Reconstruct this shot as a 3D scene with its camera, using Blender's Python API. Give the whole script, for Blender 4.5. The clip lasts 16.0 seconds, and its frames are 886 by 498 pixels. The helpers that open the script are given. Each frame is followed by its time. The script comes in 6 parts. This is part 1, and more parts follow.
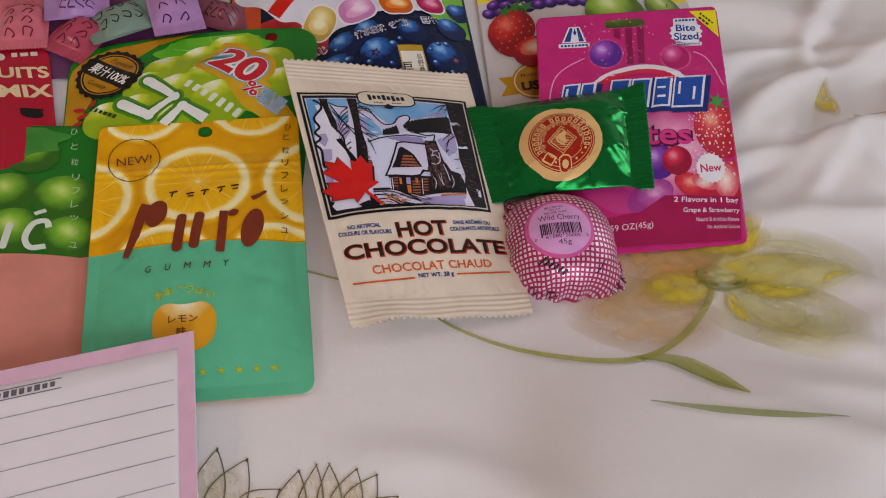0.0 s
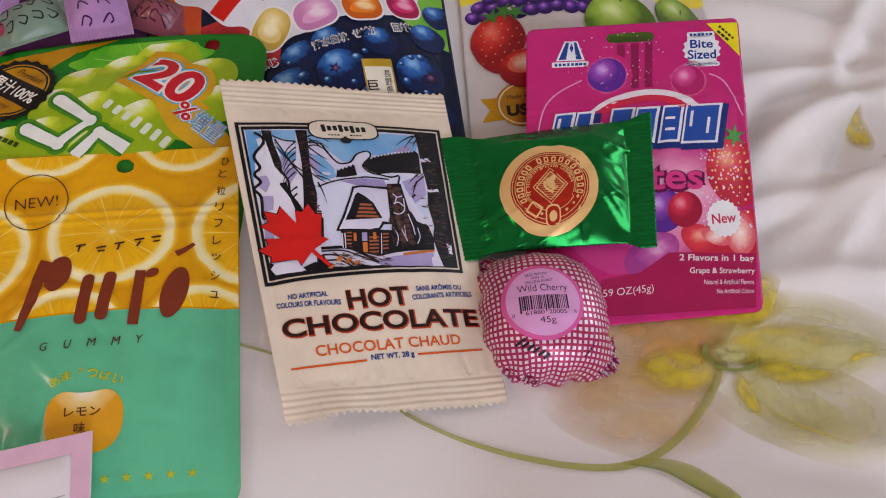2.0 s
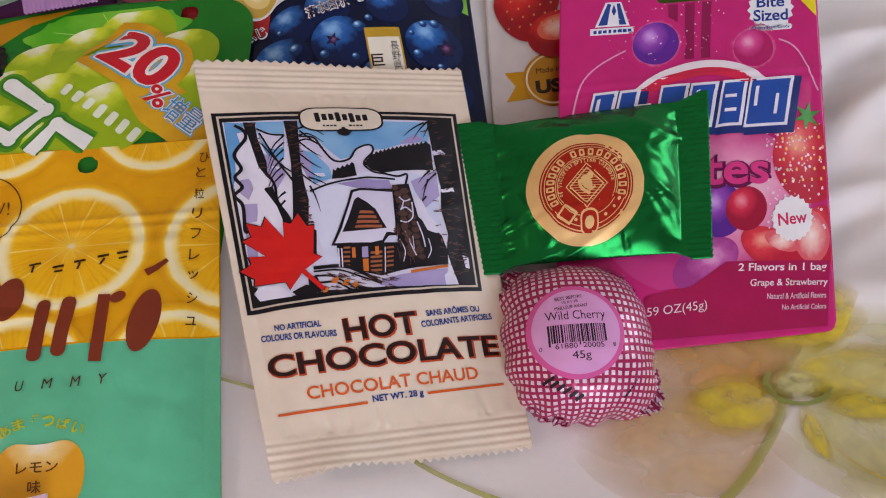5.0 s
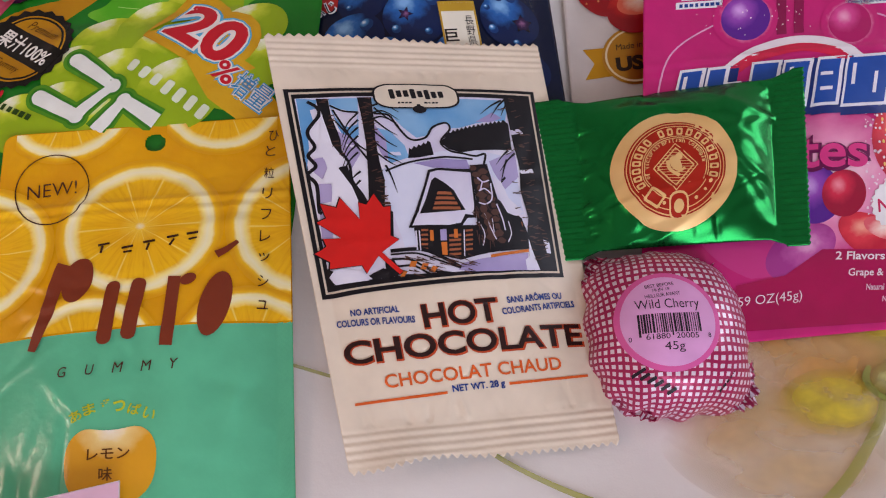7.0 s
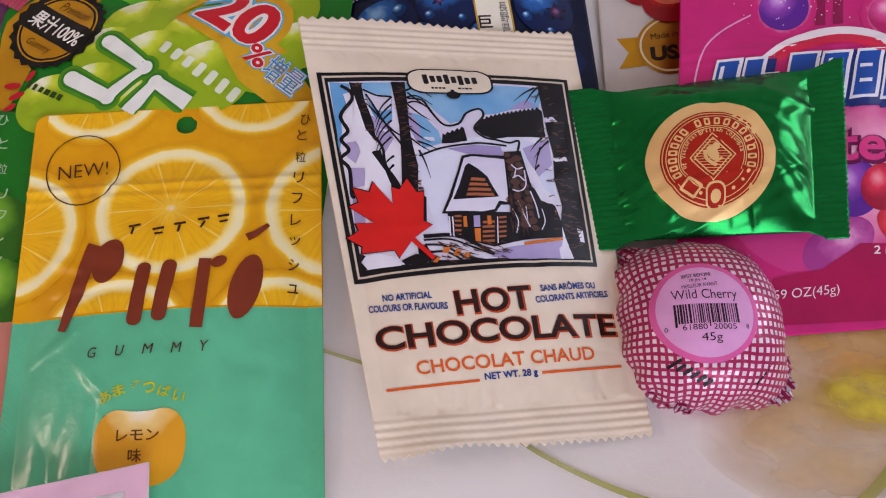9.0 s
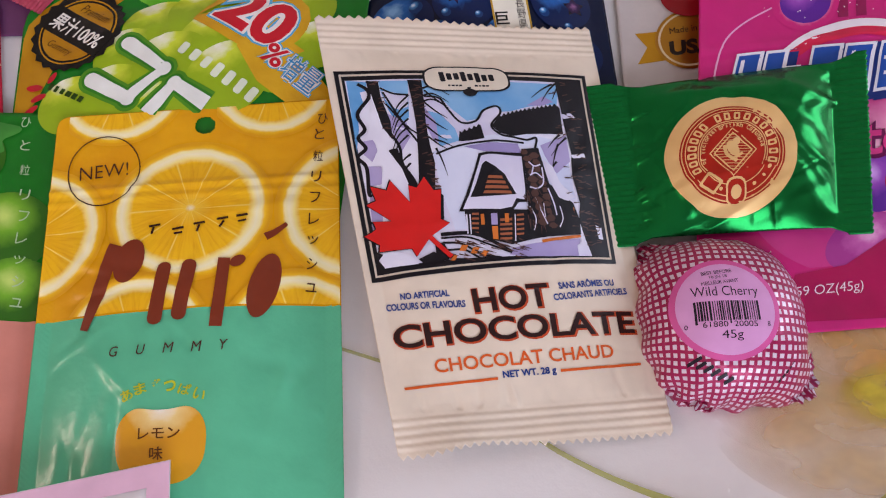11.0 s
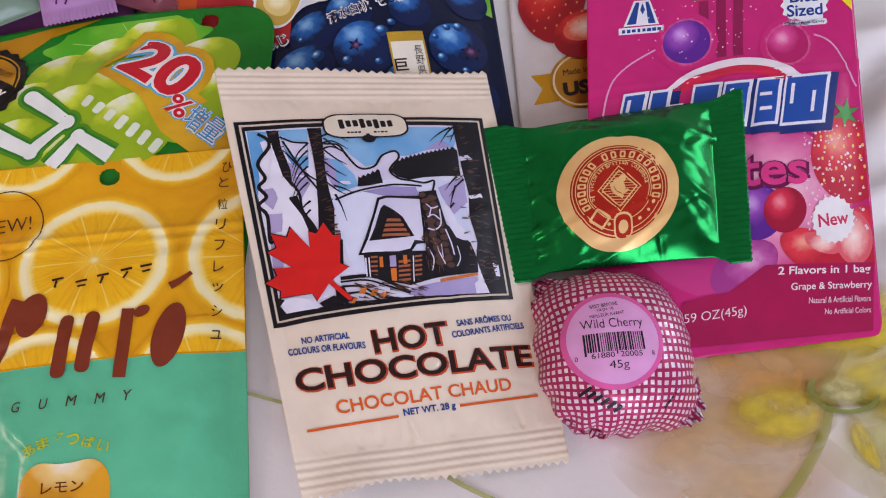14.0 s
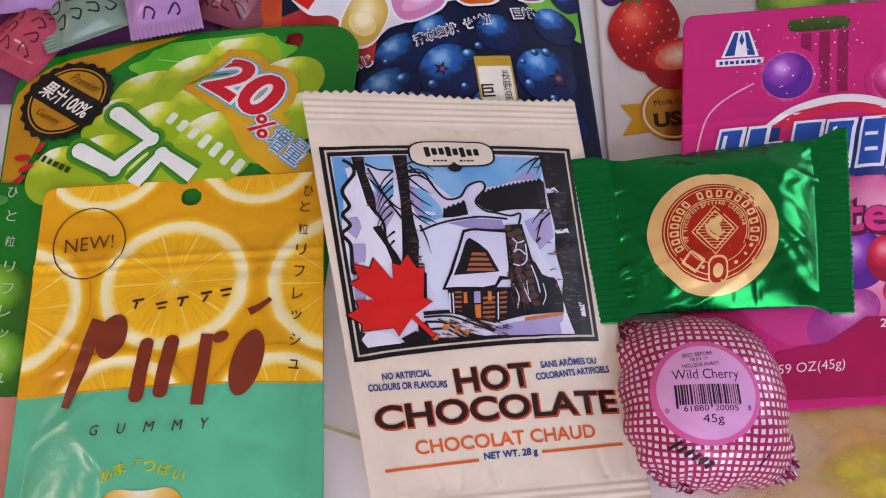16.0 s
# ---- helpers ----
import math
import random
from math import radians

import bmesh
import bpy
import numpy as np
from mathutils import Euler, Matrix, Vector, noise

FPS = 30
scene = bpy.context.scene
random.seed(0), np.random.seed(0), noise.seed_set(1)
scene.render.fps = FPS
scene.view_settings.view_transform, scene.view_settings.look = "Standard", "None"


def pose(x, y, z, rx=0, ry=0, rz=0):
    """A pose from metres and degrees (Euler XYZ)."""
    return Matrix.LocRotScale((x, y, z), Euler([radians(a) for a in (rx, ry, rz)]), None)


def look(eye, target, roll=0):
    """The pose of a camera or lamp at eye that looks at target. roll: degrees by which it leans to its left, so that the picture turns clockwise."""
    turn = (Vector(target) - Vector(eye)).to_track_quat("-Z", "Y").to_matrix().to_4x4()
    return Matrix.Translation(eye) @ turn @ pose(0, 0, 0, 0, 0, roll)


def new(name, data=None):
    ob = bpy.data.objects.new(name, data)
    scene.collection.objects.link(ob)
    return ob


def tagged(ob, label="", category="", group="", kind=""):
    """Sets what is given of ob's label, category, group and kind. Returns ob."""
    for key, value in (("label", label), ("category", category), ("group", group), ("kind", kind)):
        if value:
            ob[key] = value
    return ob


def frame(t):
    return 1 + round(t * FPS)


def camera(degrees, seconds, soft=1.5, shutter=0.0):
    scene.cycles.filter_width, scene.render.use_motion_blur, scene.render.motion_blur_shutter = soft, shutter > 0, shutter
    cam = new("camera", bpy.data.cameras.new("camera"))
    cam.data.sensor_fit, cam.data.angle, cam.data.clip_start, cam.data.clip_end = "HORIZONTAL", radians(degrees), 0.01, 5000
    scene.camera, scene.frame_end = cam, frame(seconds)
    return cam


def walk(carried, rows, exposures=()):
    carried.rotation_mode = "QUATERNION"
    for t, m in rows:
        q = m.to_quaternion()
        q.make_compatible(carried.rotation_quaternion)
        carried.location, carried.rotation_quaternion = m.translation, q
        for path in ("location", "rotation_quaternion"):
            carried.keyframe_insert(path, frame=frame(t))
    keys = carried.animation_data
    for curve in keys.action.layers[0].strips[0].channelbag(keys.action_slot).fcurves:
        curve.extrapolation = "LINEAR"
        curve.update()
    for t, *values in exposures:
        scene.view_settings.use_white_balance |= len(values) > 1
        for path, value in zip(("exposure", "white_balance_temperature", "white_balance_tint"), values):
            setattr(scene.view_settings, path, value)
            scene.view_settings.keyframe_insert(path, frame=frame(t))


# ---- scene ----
cam = camera(59.6, 16.0, soft=1.1)
PATH = [
    (0, (0.035, 0.035, 0.313), (0.349, 1.078, -1.364), 13.1),
    (0.5, (0.041, 0.063, 0.313), (0.315, 1.096, -1.378), 12.0),
    (1, (0.047, 0.087, 0.3), (0.338, 1.104, -1.397), 15.1),
    (1.5, (0.052, 0.093, 0.291), (0.352, 1.06, -1.434), 16.2),
    (2, (0.058, 0.106, 0.29), (0.382, 1.035, -1.452), 16.8),
    (2.5, (0.065, 0.125, 0.285), (0.347, 1.03, -1.476), 16.3),
    (3, (0.075, 0.136, 0.27), (0.356, 0.974, -1.524), 16.7),
    (3.5, (0.072, 0.132, 0.27), (0.37, 0.933, -1.539), 18.5),
    (4, (0.073, 0.142, 0.264), (0.35, 0.96, -1.54), 16.6),
    (4.2, (0.078, 0.148, 0.263), (0.331, 0.951, -1.551), 15.1),
    (6.3, (0.057, 0.158, 0.26), (0.293, 0.907, -1.58), 15.4),
    (6.5, (0.058, 0.157, 0.252), (0.267, 0.93, -1.581), 13.1),
    (7, (0.056, 0.159, 0.248), (0.224, 0.902, -1.601), 11.4),
    (7.5, (0.054, 0.156, 0.244), (0.222, 0.884, -1.611), 12.1),
    (8, (0.046, 0.158, 0.248), (0.243, 0.87, -1.611), 15.6),
    (8.5, (0.048, 0.159, 0.245), (0.215, 0.89, -1.609), 12.7),
    (9, (0.049, 0.156, 0.243), (0.191, 0.902, -1.607), 10.5),
    (11.3, (0.05, 0.157, 0.243), (0.138, 0.89, -1.616), 6.5),
    (11.5, (0.047, 0.162, 0.243), (0.202, 0.864, -1.624), 11.2),
    (12, (0.051, 0.171, 0.245), (0.265, 0.898, -1.605), 13.3),
    (12.5, (0.05, 0.177, 0.241), (0.326, 0.888, -1.608), 16.7),
    (13, (0.059, 0.173, 0.248), (0.307, 0.918, -1.591), 14.7),
    (13.5, (0.07, 0.159, 0.251), (0.297, 0.938, -1.577), 12.9),
    (14, (0.068, 0.159, 0.255), (0.269, 0.94, -1.575), 11.5),
    (14.5, (0.063, 0.168, 0.255), (0.208, 0.964, -1.574), 9.2),
    (15, (0.062, 0.169, 0.253), (0.169, 0.976, -1.574), 7.0),
    (15.5, (0.058, 0.17, 0.252), (0.139, 0.963, -1.583), 6.0),
    (16, (0.054, 0.173, 0.251), (0.152, 0.96, -1.585), 7.2),
]
EXPOSURES = [(0, -0.42, 6600, 20), (1.2, -0.25, 6560, 21), (4, -0.20, 6450, 23), (9, -0.10, 6250, 25), (16, 0.0, 6050, 25)]
walk(cam, [(t, look(eye, target, roll)) for t, eye, target, roll in PATH], EXPOSURES)

# ---- world, window light, lamp ----
world = bpy.data.worlds.new("world")
scene.world = world
world.use_nodes = True
wn = world.node_tree.nodes
sky = wn.new("ShaderNodeTexSky")
sky.sky_type, sky.sun_disc = "NISHITA", False
sky.sun_elevation, sky.sun_rotation = radians(38), radians(150)
wn["Background"].inputs["Strength"].default_value = 0.1
world.node_tree.links.new(sky.outputs[0], wn["Background"].inputs[0])


def area_lamp(name, m, sx, sy, watts, colour):
    data = bpy.data.lights.new(name, "AREA")
    data.shape, data.size, data.size_y, data.energy, data.color = "RECTANGLE", sx, sy, watts, colour
    ob = new(name, data)
    ob.matrix_world = m
    return ob


area_lamp("window_and_fill_light", look((0.55, -1.46, 1.0), (0.1, 0.25, 0.0)), 1.1, 0.95, 21, (0.83, 0.92, 1.0))
# added fill lamp, east side: brightens the far right of the bed
area_lamp("window_and_fill_light", look((2.12, 0.85, 1.0), (0.25, 0.3, 0.0)), 0.8, 0.9, 13, (0.83, 0.92, 1.0))
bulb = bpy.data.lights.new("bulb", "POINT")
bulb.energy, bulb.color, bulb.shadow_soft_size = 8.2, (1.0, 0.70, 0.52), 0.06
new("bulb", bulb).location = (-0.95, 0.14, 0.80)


# ---- materials ----
def mat(name):
    m = bpy.data.materials.new(name)
    m.use_nodes = True
    nt = m.node_tree
    return m, nt, nt.nodes["Principled BSDF"]


def rgb(h):
    """A linear colour from an sRGB hex code."""
    c = [int(h[i:i + 2], 16) / 255 for i in (0, 2, 4)]
    return tuple(v / 12.92 if v <= 0.04045 else ((v + 0.055) / 1.055) ** 2.4 for v in c) + (1.0,)


def node(nt, kind, **values):
    n = nt.nodes.new(kind)
    for key, v in values.items():
        n.inputs[key.replace("_", " ")].default_value = v
    return n


def relief(nt, bsdf, scale, strength, distance, coords="Object", detail=4.0, stretch=(1, 1, 1)):
    """Fine bump from noise, at real size (cycles per metre)."""
    tc = nt.nodes.new("ShaderNodeTexCoord")
    mp = nt.nodes.new("ShaderNodeMapping")
    mp.inputs["Scale"].default_value = stretch
    nz = node(nt, "ShaderNodeTexNoise", Scale=scale, Detail=detail)
    bp = node(nt, "ShaderNodeBump", Strength=strength, Distance=distance)
    nt.links.new(tc.outputs[coords], mp.inputs[0])
    nt.links.new(mp.outputs[0], nz.inputs["Vector"])
    nt.links.new(nz.outputs[0], bp.inputs["Height"])
    nt.links.new(bp.outputs[0], bsdf.inputs["Normal"])
    return nz


def film(name, colour, rough=0.2, metal=0.0, vary=0.08, wrinkle=0.35, second=None, coat=0.0):
    """Printed plastic film: a colour with slight mottling, glossy, finely wrinkled."""
    m, nt, b = mat(name)
    c = rgb(colour)
    d = rgb(second) if second else tuple(v * (1 - vary) for v in c[:3]) + (1.0,)
    tc = nt.nodes.new("ShaderNodeTexCoord")
    nz = node(nt, "ShaderNodeTexNoise", Scale=38.0 if second else 90.0, Detail=5.0)
    rp = nt.nodes.new("ShaderNodeValToRGB")
    rp.color_ramp.elements[0].position, rp.color_ramp.elements[1].position = 0.35, 0.65
    rp.color_ramp.elements[0].color, rp.color_ramp.elements[1].color = d, c
    nt.links.new(tc.outputs["Object"], nz.inputs["Vector"])
    nt.links.new(nz.outputs[0], rp.inputs[0])
    nt.links.new(rp.outputs[0], b.inputs["Base Color"])
    b.inputs["Roughness"].default_value, b.inputs["Metallic"].default_value = rough, metal
    b.inputs["Coat Weight"].default_value = coat
    b.inputs["Specular IOR Level"].default_value = 0.3
    relief(nt, b, 160.0, wrinkle, 0.0006)
    return m


def ball_print(name, light, mid, edge, rough=0.3, spot=(-0.3, 0.35), speck=0.0):
    """A printed round fruit: shading from a light spot to a dark rim, over the piece's own -1..1 coordinates."""
    m, nt, b = mat(name)
    tc = nt.nodes.new("ShaderNodeTexCoord")
    sub = nt.nodes.new("ShaderNodeVectorMath")
    sub.operation = "SUBTRACT"
    sub.inputs[1].default_value = (*spot, 0)
    ln = nt.nodes.new("ShaderNodeVectorMath")
    ln.operation = "LENGTH"
    nz = node(nt, "ShaderNodeTexNoise", Scale=3.0, Detail=6.0)
    add = nt.nodes.new("ShaderNodeMath")
    add.operation = "MULTIPLY_ADD"
    add.inputs[1].default_value, add.inputs[2].default_value = 0.28 + speck, -0.14 - speck / 2
    tot = nt.nodes.new("ShaderNodeMath")
    rp = nt.nodes.new("ShaderNodeValToRGB")
    e = rp.color_ramp.elements
    e[0].position, e[0].color = 0.05, rgb(light)
    e[1].position, e[1].color = 1.25 / 1.5, rgb(edge)
    x = e.new(0.4)
    x.color = rgb(mid)
    nt.links.new(tc.outputs["UV"], sub.inputs[0])
    nt.links.new(sub.outputs[0], ln.inputs[0])
    nt.links.new(tc.outputs["UV"], nz.inputs["Vector"])
    nt.links.new(nz.outputs[0], add.inputs[0])
    nt.links.new(add.outputs[0], tot.inputs[0])
    nt.links.new(ln.outputs["Value"], tot.inputs[1])
    nt.links.new(tot.outputs[0], rp.inputs[0])
    nt.links.new(rp.outputs[0], b.inputs["Base Color"])
    b.inputs["Roughness"].default_value = rough
    b.inputs["Specular IOR Level"].default_value = 0.3
    relief(nt, b, 160.0, 0.3, 0.0006)
    return m


def citrus_print(name):
    """A printed lemon slice: core, spoked flesh, white pith, yellow rind."""
    m, nt, b = mat(name)
    L = nt.links.new
    tc = nt.nodes.new("ShaderNodeTexCoord")
    sep = nt.nodes.new("ShaderNodeSeparateXYZ")
    ln = nt.nodes.new("ShaderNodeVectorMath")
    ln.operation = "LENGTH"
    at = nt.nodes.new("ShaderNodeMath")
    at.operation = "ARCTAN2"
    nz = node(nt, "ShaderNodeTexNoise", Scale=4.0, Detail=6.0)
    L(tc.outputs["UV"], sep.inputs[0]), L(tc.outputs["UV"], ln.inputs[0]), L(tc.outputs["UV"], nz.inputs["Vector"])
    L(sep.outputs[1], at.inputs[0]), L(sep.outputs[0], at.inputs[1])
    rp = nt.nodes.new("ShaderNodeValToRGB")
    e = rp.color_ramp.elements
    e[0].position, e[0].color = 0.05, rgb("fff3c8")
    e[1].position, e[1].color = 1.0, rgb("eaa800")
    for p, c in ((0.10, "ffd23c"), (0.3, "f6b800"), (0.74, "f9c20a"), (0.80, "ffe98c"), (0.86, "fff4c8"), (0.915, "ffefa8"), (0.945, "f8c41a")):
        e.new(p).color = rgb(c)
    wob = nt.nodes.new("ShaderNodeMath")
    wob.operation = "MULTIPLY_ADD"
    wob.inputs[1].default_value = 0.08
    L(nz.outputs[0], wob.inputs[0]), L(ln.outputs["Value"], wob.inputs[2])
    L(wob.outputs[0], rp.inputs[0])
    k = nt.nodes.new("ShaderNodeMath")
    k.operation = "MULTIPLY"
    k.inputs[1].default_value = 10 / 2
    s = nt.nodes.new("ShaderNodeMath")
    s.operation = "SINE"
    ab = nt.nodes.new("ShaderNodeMath")
    ab.operation = "ABSOLUTE"
    L(at.outputs[0], k.inputs[0]), L(k.outputs[0], s.inputs[0]), L(s.outputs[0], ab.inputs[0])
    sp = nt.nodes.new("ShaderNodeMapRange")
    sp.inputs["From Min"].default_value, sp.inputs["From Max"].default_value = 0.0, 0.13
    sp.inputs["To Min"].default_value, sp.inputs["To Max"].default_value = 0.75, 0.0
    L(ab.outputs[0], sp.inputs["Value"])
    inner = nt.nodes.new("ShaderNodeMapRange")
    inner.inputs["From Min"].default_value, inner.inputs["From Max"].default_value = 0.80, 0.74
    both = nt.nodes.new("ShaderNodeMath")
    both.operation = "MULTIPLY"
    L(wob.outputs[0], inner.inputs["Value"]), L(inner.outputs[0], both.inputs[0]), L(sp.outputs[0], both.inputs[1])
    # pulp cells, drawn out along the radius
    cell = nt.nodes.new("ShaderNodeCombineXYZ")
    wide = nt.nodes.new("ShaderNodeMath")
    wide.operation = "MULTIPLY"
    wide.inputs[1].default_value = 5.0
    L(at.outputs[0], wide.inputs[0]), L(wide.outputs[0], cell.inputs[0]), L(ln.outputs["Value"], cell.inputs[1])
    pulp = node(nt, "ShaderNodeTexNoise", Scale=3.0, Detail=4.0)
    L(cell.outputs[0], pulp.inputs["Vector"])
    pm = nt.nodes.new("ShaderNodeMapRange")
    pm.inputs["From Min"].default_value, pm.inputs["From Max"].default_value = 0.45, 0.72
    pm.inputs["To Max"].default_value = 0.75
    pw = nt.nodes.new("ShaderNodeMath")
    pw.operation = "MULTIPLY"
    L(pulp.outputs[0], pm.inputs["Value"]), L(pm.outputs[0], pw.inputs[0]), L(inner.outputs[0], pw.inputs[1])
    flesh = nt.nodes.new("ShaderNodeMix")
    flesh.data_type = "RGBA"
    flesh.inputs[7].default_value = rgb("eaa600")
    L(pw.outputs[0], flesh.inputs[0]), L(rp.outputs[0], flesh.inputs[6])
    mx = nt.nodes.new("ShaderNodeMix")
    mx.data_type = "RGBA"
    mx.inputs[7].default_value = rgb("ffe680")
    L(both.outputs[0], mx.inputs[0]), L(flesh.outputs[2], mx.inputs[6])
    L(mx.outputs[2], b.inputs["Base Color"])
    b.inputs["Roughness"].default_value = 0.3
    b.inputs["Specular IOR Level"].default_value = 0.3
    relief(nt, b, 160.0, 0.3, 0.0006)
    return m


def foil(name, colour, rough=0.22, scale=70.0, strength=0.5):
    m, nt, b = mat(name)
    b.inputs["Base Color"].default_value = rgb(colour)
    b.inputs["Metallic"].default_value, b.inputs["Roughness"].default_value = 0.9, rough
    relief(nt, b, scale, strength, 0.002, detail=3.0)
    return m


def cloth():
    m, nt, b = mat("cotton_sheet")
    tc = nt.nodes.new("ShaderNodeTexCoord")
    nz = node(nt, "ShaderNodeTexNoise", Scale=9.0, Detail=5.0)
    rp = nt.nodes.new("ShaderNodeValToRGB")
    rp.color_ramp.elements[0].color, rp.color_ramp.elements[1].color = rgb("e2dcd8"), rgb("efebe8")
    nt.links.new(tc.outputs["Object"], nz.inputs["Vector"])
    nt.links.new(nz.outputs[0], rp.inputs[0])
    nt.links.new(rp.outputs[0], b.inputs["Base Color"])
    b.inputs["Roughness"].default_value = 0.75
    b.inputs["Sheen Weight"].default_value = 0.15
    wv = node(nt, "ShaderNodeTexNoise", Scale=1500.0, Detail=2.0)
    n2 = node(nt, "ShaderNodeTexNoise", Scale=60.0, Detail=3.0)
    bp = node(nt, "ShaderNodeBump", Strength=0.12, Distance=0.0004)
    b2 = node(nt, "ShaderNodeBump", Strength=0.18, Distance=0.003)
    nt.links.new(tc.outputs["Object"], wv.inputs["Vector"]), nt.links.new(tc.outputs["Object"], n2.inputs["Vector"])
    nt.links.new(wv.outputs[0], bp.inputs["Height"]), nt.links.new(n2.outputs[0], b2.inputs["Height"])
    nt.links.new(b2.outputs[0], bp.inputs["Normal"]), nt.links.new(bp.outputs[0], b.inputs["Normal"])
    return m


def watercolour(name, wash, rim, alpha=0.75):
    """Printed dye on cotton: denser at the rim, uneven, fading out into the cloth."""
    m, nt, b = mat(name)
    L = nt.links.new
    tc = nt.nodes.new("ShaderNodeTexCoord")
    ln = nt.nodes.new("ShaderNodeVectorMath")
    ln.operation = "LENGTH"
    nz = node(nt, "ShaderNodeTexNoise", Scale=1.4, Detail=3.0)
    L(tc.outputs["UV"], ln.inputs[0]), L(tc.outputs["UV"], nz.inputs["Vector"])
    rp = nt.nodes.new("ShaderNodeValToRGB")
    rp.color_ramp.elements[0].position, rp.color_ramp.elements[1].position = 0.45, 0.95
    rp.color_ramp.elements[0].color, rp.color_ramp.elements[1].color = rgb(wash), rgb(rim)
    L(ln.outputs["Value"], rp.inputs[0]), L(rp.outputs[0], b.inputs["Base Color"])
    mr = nt.nodes.new("ShaderNodeMapRange")
    mr.inputs["From Min"].default_value, mr.inputs["From Max"].default_value = 0.3, 0.7
    mr.inputs["To Min"].default_value, mr.inputs["To Max"].default_value = alpha * 0.25, alpha
    fade = nt.nodes.new("ShaderNodeMapRange")
    fade.inputs["From Min"].default_value, fade.inputs["From Max"].default_value = 1.0, 0.55
    mul = nt.nodes.new("ShaderNodeMath")
    mul.operation = "MULTIPLY"
    rag = nt.nodes.new("ShaderNodeMath")
    rag.operation = "MULTIPLY_ADD"
    rag.inputs[1].default_value = 0.5
    rag.inputs[2].default_value = -0.25
    far = nt.nodes.new("ShaderNodeMath")
    L(nz.outputs[0], rag.inputs[0]), L(rag.outputs[0], far.inputs[0]), L(ln.outputs["Value"], far.inputs[1])
    L(nz.outputs[0], mr.inputs["Value"]), L(far.outputs[0], fade.inputs["Value"])
    L(mr.outputs[0], mul.inputs[0]), L(fade.outputs[0], mul.inputs[1])
    L(mul.outputs[0], b.inputs["Alpha"])
    b.inputs["Roughness"].default_value = 0.8
    return m


def plain(name, colour, rough=0.6, metal=0.0):
    m, nt, b = mat(name)
    c = rgb(colour)
    nz = node(nt, "ShaderNodeTexNoise", Scale=30.0, Detail=6.0)
    tc = nt.nodes.new("ShaderNodeTexCoord")
    rp = nt.nodes.new("ShaderNodeValToRGB")
    rp.color_ramp.elements[0].color = tuple(v * 0.9 for v in c[:3]) + (1,)
    rp.color_ramp.elements[1].color = c
    nt.links.new(tc.outputs["Object"], nz.inputs["Vector"]), nt.links.new(nz.outputs[0], rp.inputs[0])
    nt.links.new(rp.outputs[0], b.inputs["Base Color"])
    b.inputs["Roughness"].default_value, b.inputs["Metallic"].default_value = rough, metal
    return m


def gingham():
    """Pink foil printed with rows of small white squares, 2.1 mm apart."""
    m, nt, b = mat("gingham_foil")
    L = nt.links.new
    tc = nt.nodes.new("ShaderNodeTexCoord")
    nz = node(nt, "ShaderNodeTexNoise", Scale=90.0, Detail=2.0)
    wob = nt.nodes.new("ShaderNodeVectorMath")
    wob.operation = "MULTIPLY_ADD"
    wob.inputs[1].default_value = (1.3, 1.3, 0)
    L(tc.outputs["Object"], nz.inputs["Vector"])
    L(nz.outputs["Color"], wob.inputs[0]), L(tc.outputs["UV"], wob.inputs[2])
    sep = nt.nodes.new("ShaderNodeSeparateXYZ")
    L(wob.outputs[0], sep.inputs[0])
    masks = []
    for axis in (0, 1):
        dv = nt.nodes.new("ShaderNodeMath")
        dv.operation = "PINGPONG"
        dv.inputs[1].default_value = 1.04
        lt = nt.nodes.new("ShaderNodeMapRange")
        lt.inputs["From Min"].default_value, lt.inputs["From Max"].default_value = 0.40, 0.50
        L(sep.outputs[axis], dv.inputs[0]), L(dv.outputs[0], lt.inputs["Value"])
        masks.append(lt)
    mul = nt.nodes.new("ShaderNodeMath")
    mul.operation = "MULTIPLY"
    L(masks[0].outputs[0], mul.inputs[0]), L(masks[1].outputs[0], mul.inputs[1])
    mx = nt.nodes.new("ShaderNodeMix")
    mx.data_type = "RGBA"
    mx.inputs[6].default_value, mx.inputs[7].default_value = rgb("ac1754"), rgb("e6d6e2")
    L(mul.outputs[0], mx.inputs[0]), L(mx.outputs[2], b.inputs["Base Color"])
    b.inputs["Metallic"].default_value, b.inputs["Roughness"].default_value = 0.2, 0.34
    relief(nt, b, 95.0, 0.7, 0.003, detail=4.0)
    return m


# ---- geometry helpers ----
def part(name, bm, material, parent=None, label="", smooth=True):
    me = bpy.data.meshes.new(name)
    bm.to_mesh(me)
    bm.free()
    ob = new(name, me)
    me.materials.append(material)
    if smooth:
        me.polygons.foreach_set("use_smooth", [True] * len(me.polygons))
    if parent:
        ob.parent = parent
    if label:
        ob["label"] = label
    return ob


def thing(name, label, category, at=(0, 0, 0), group=""):
    e = new(name)
    e.location = at
    e.empty_display_size = 0.02
    return tagged(e, label, category, group)


def box(lo, hi, bevel=0.0):
    bm = bmesh.new()
    bmesh.ops.create_cube(bm, size=1)
    for v in bm.verts:
        v.co = Vector([(l + h) / 2 + c * (h - l) for l, h, c in zip(lo, hi, v.co)])
    if bevel:
        bmesh.ops.bevel(bm, geom=bm.edges[:], offset=bevel, segments=3, affect="EDGES", profile=0.7)
    return bm


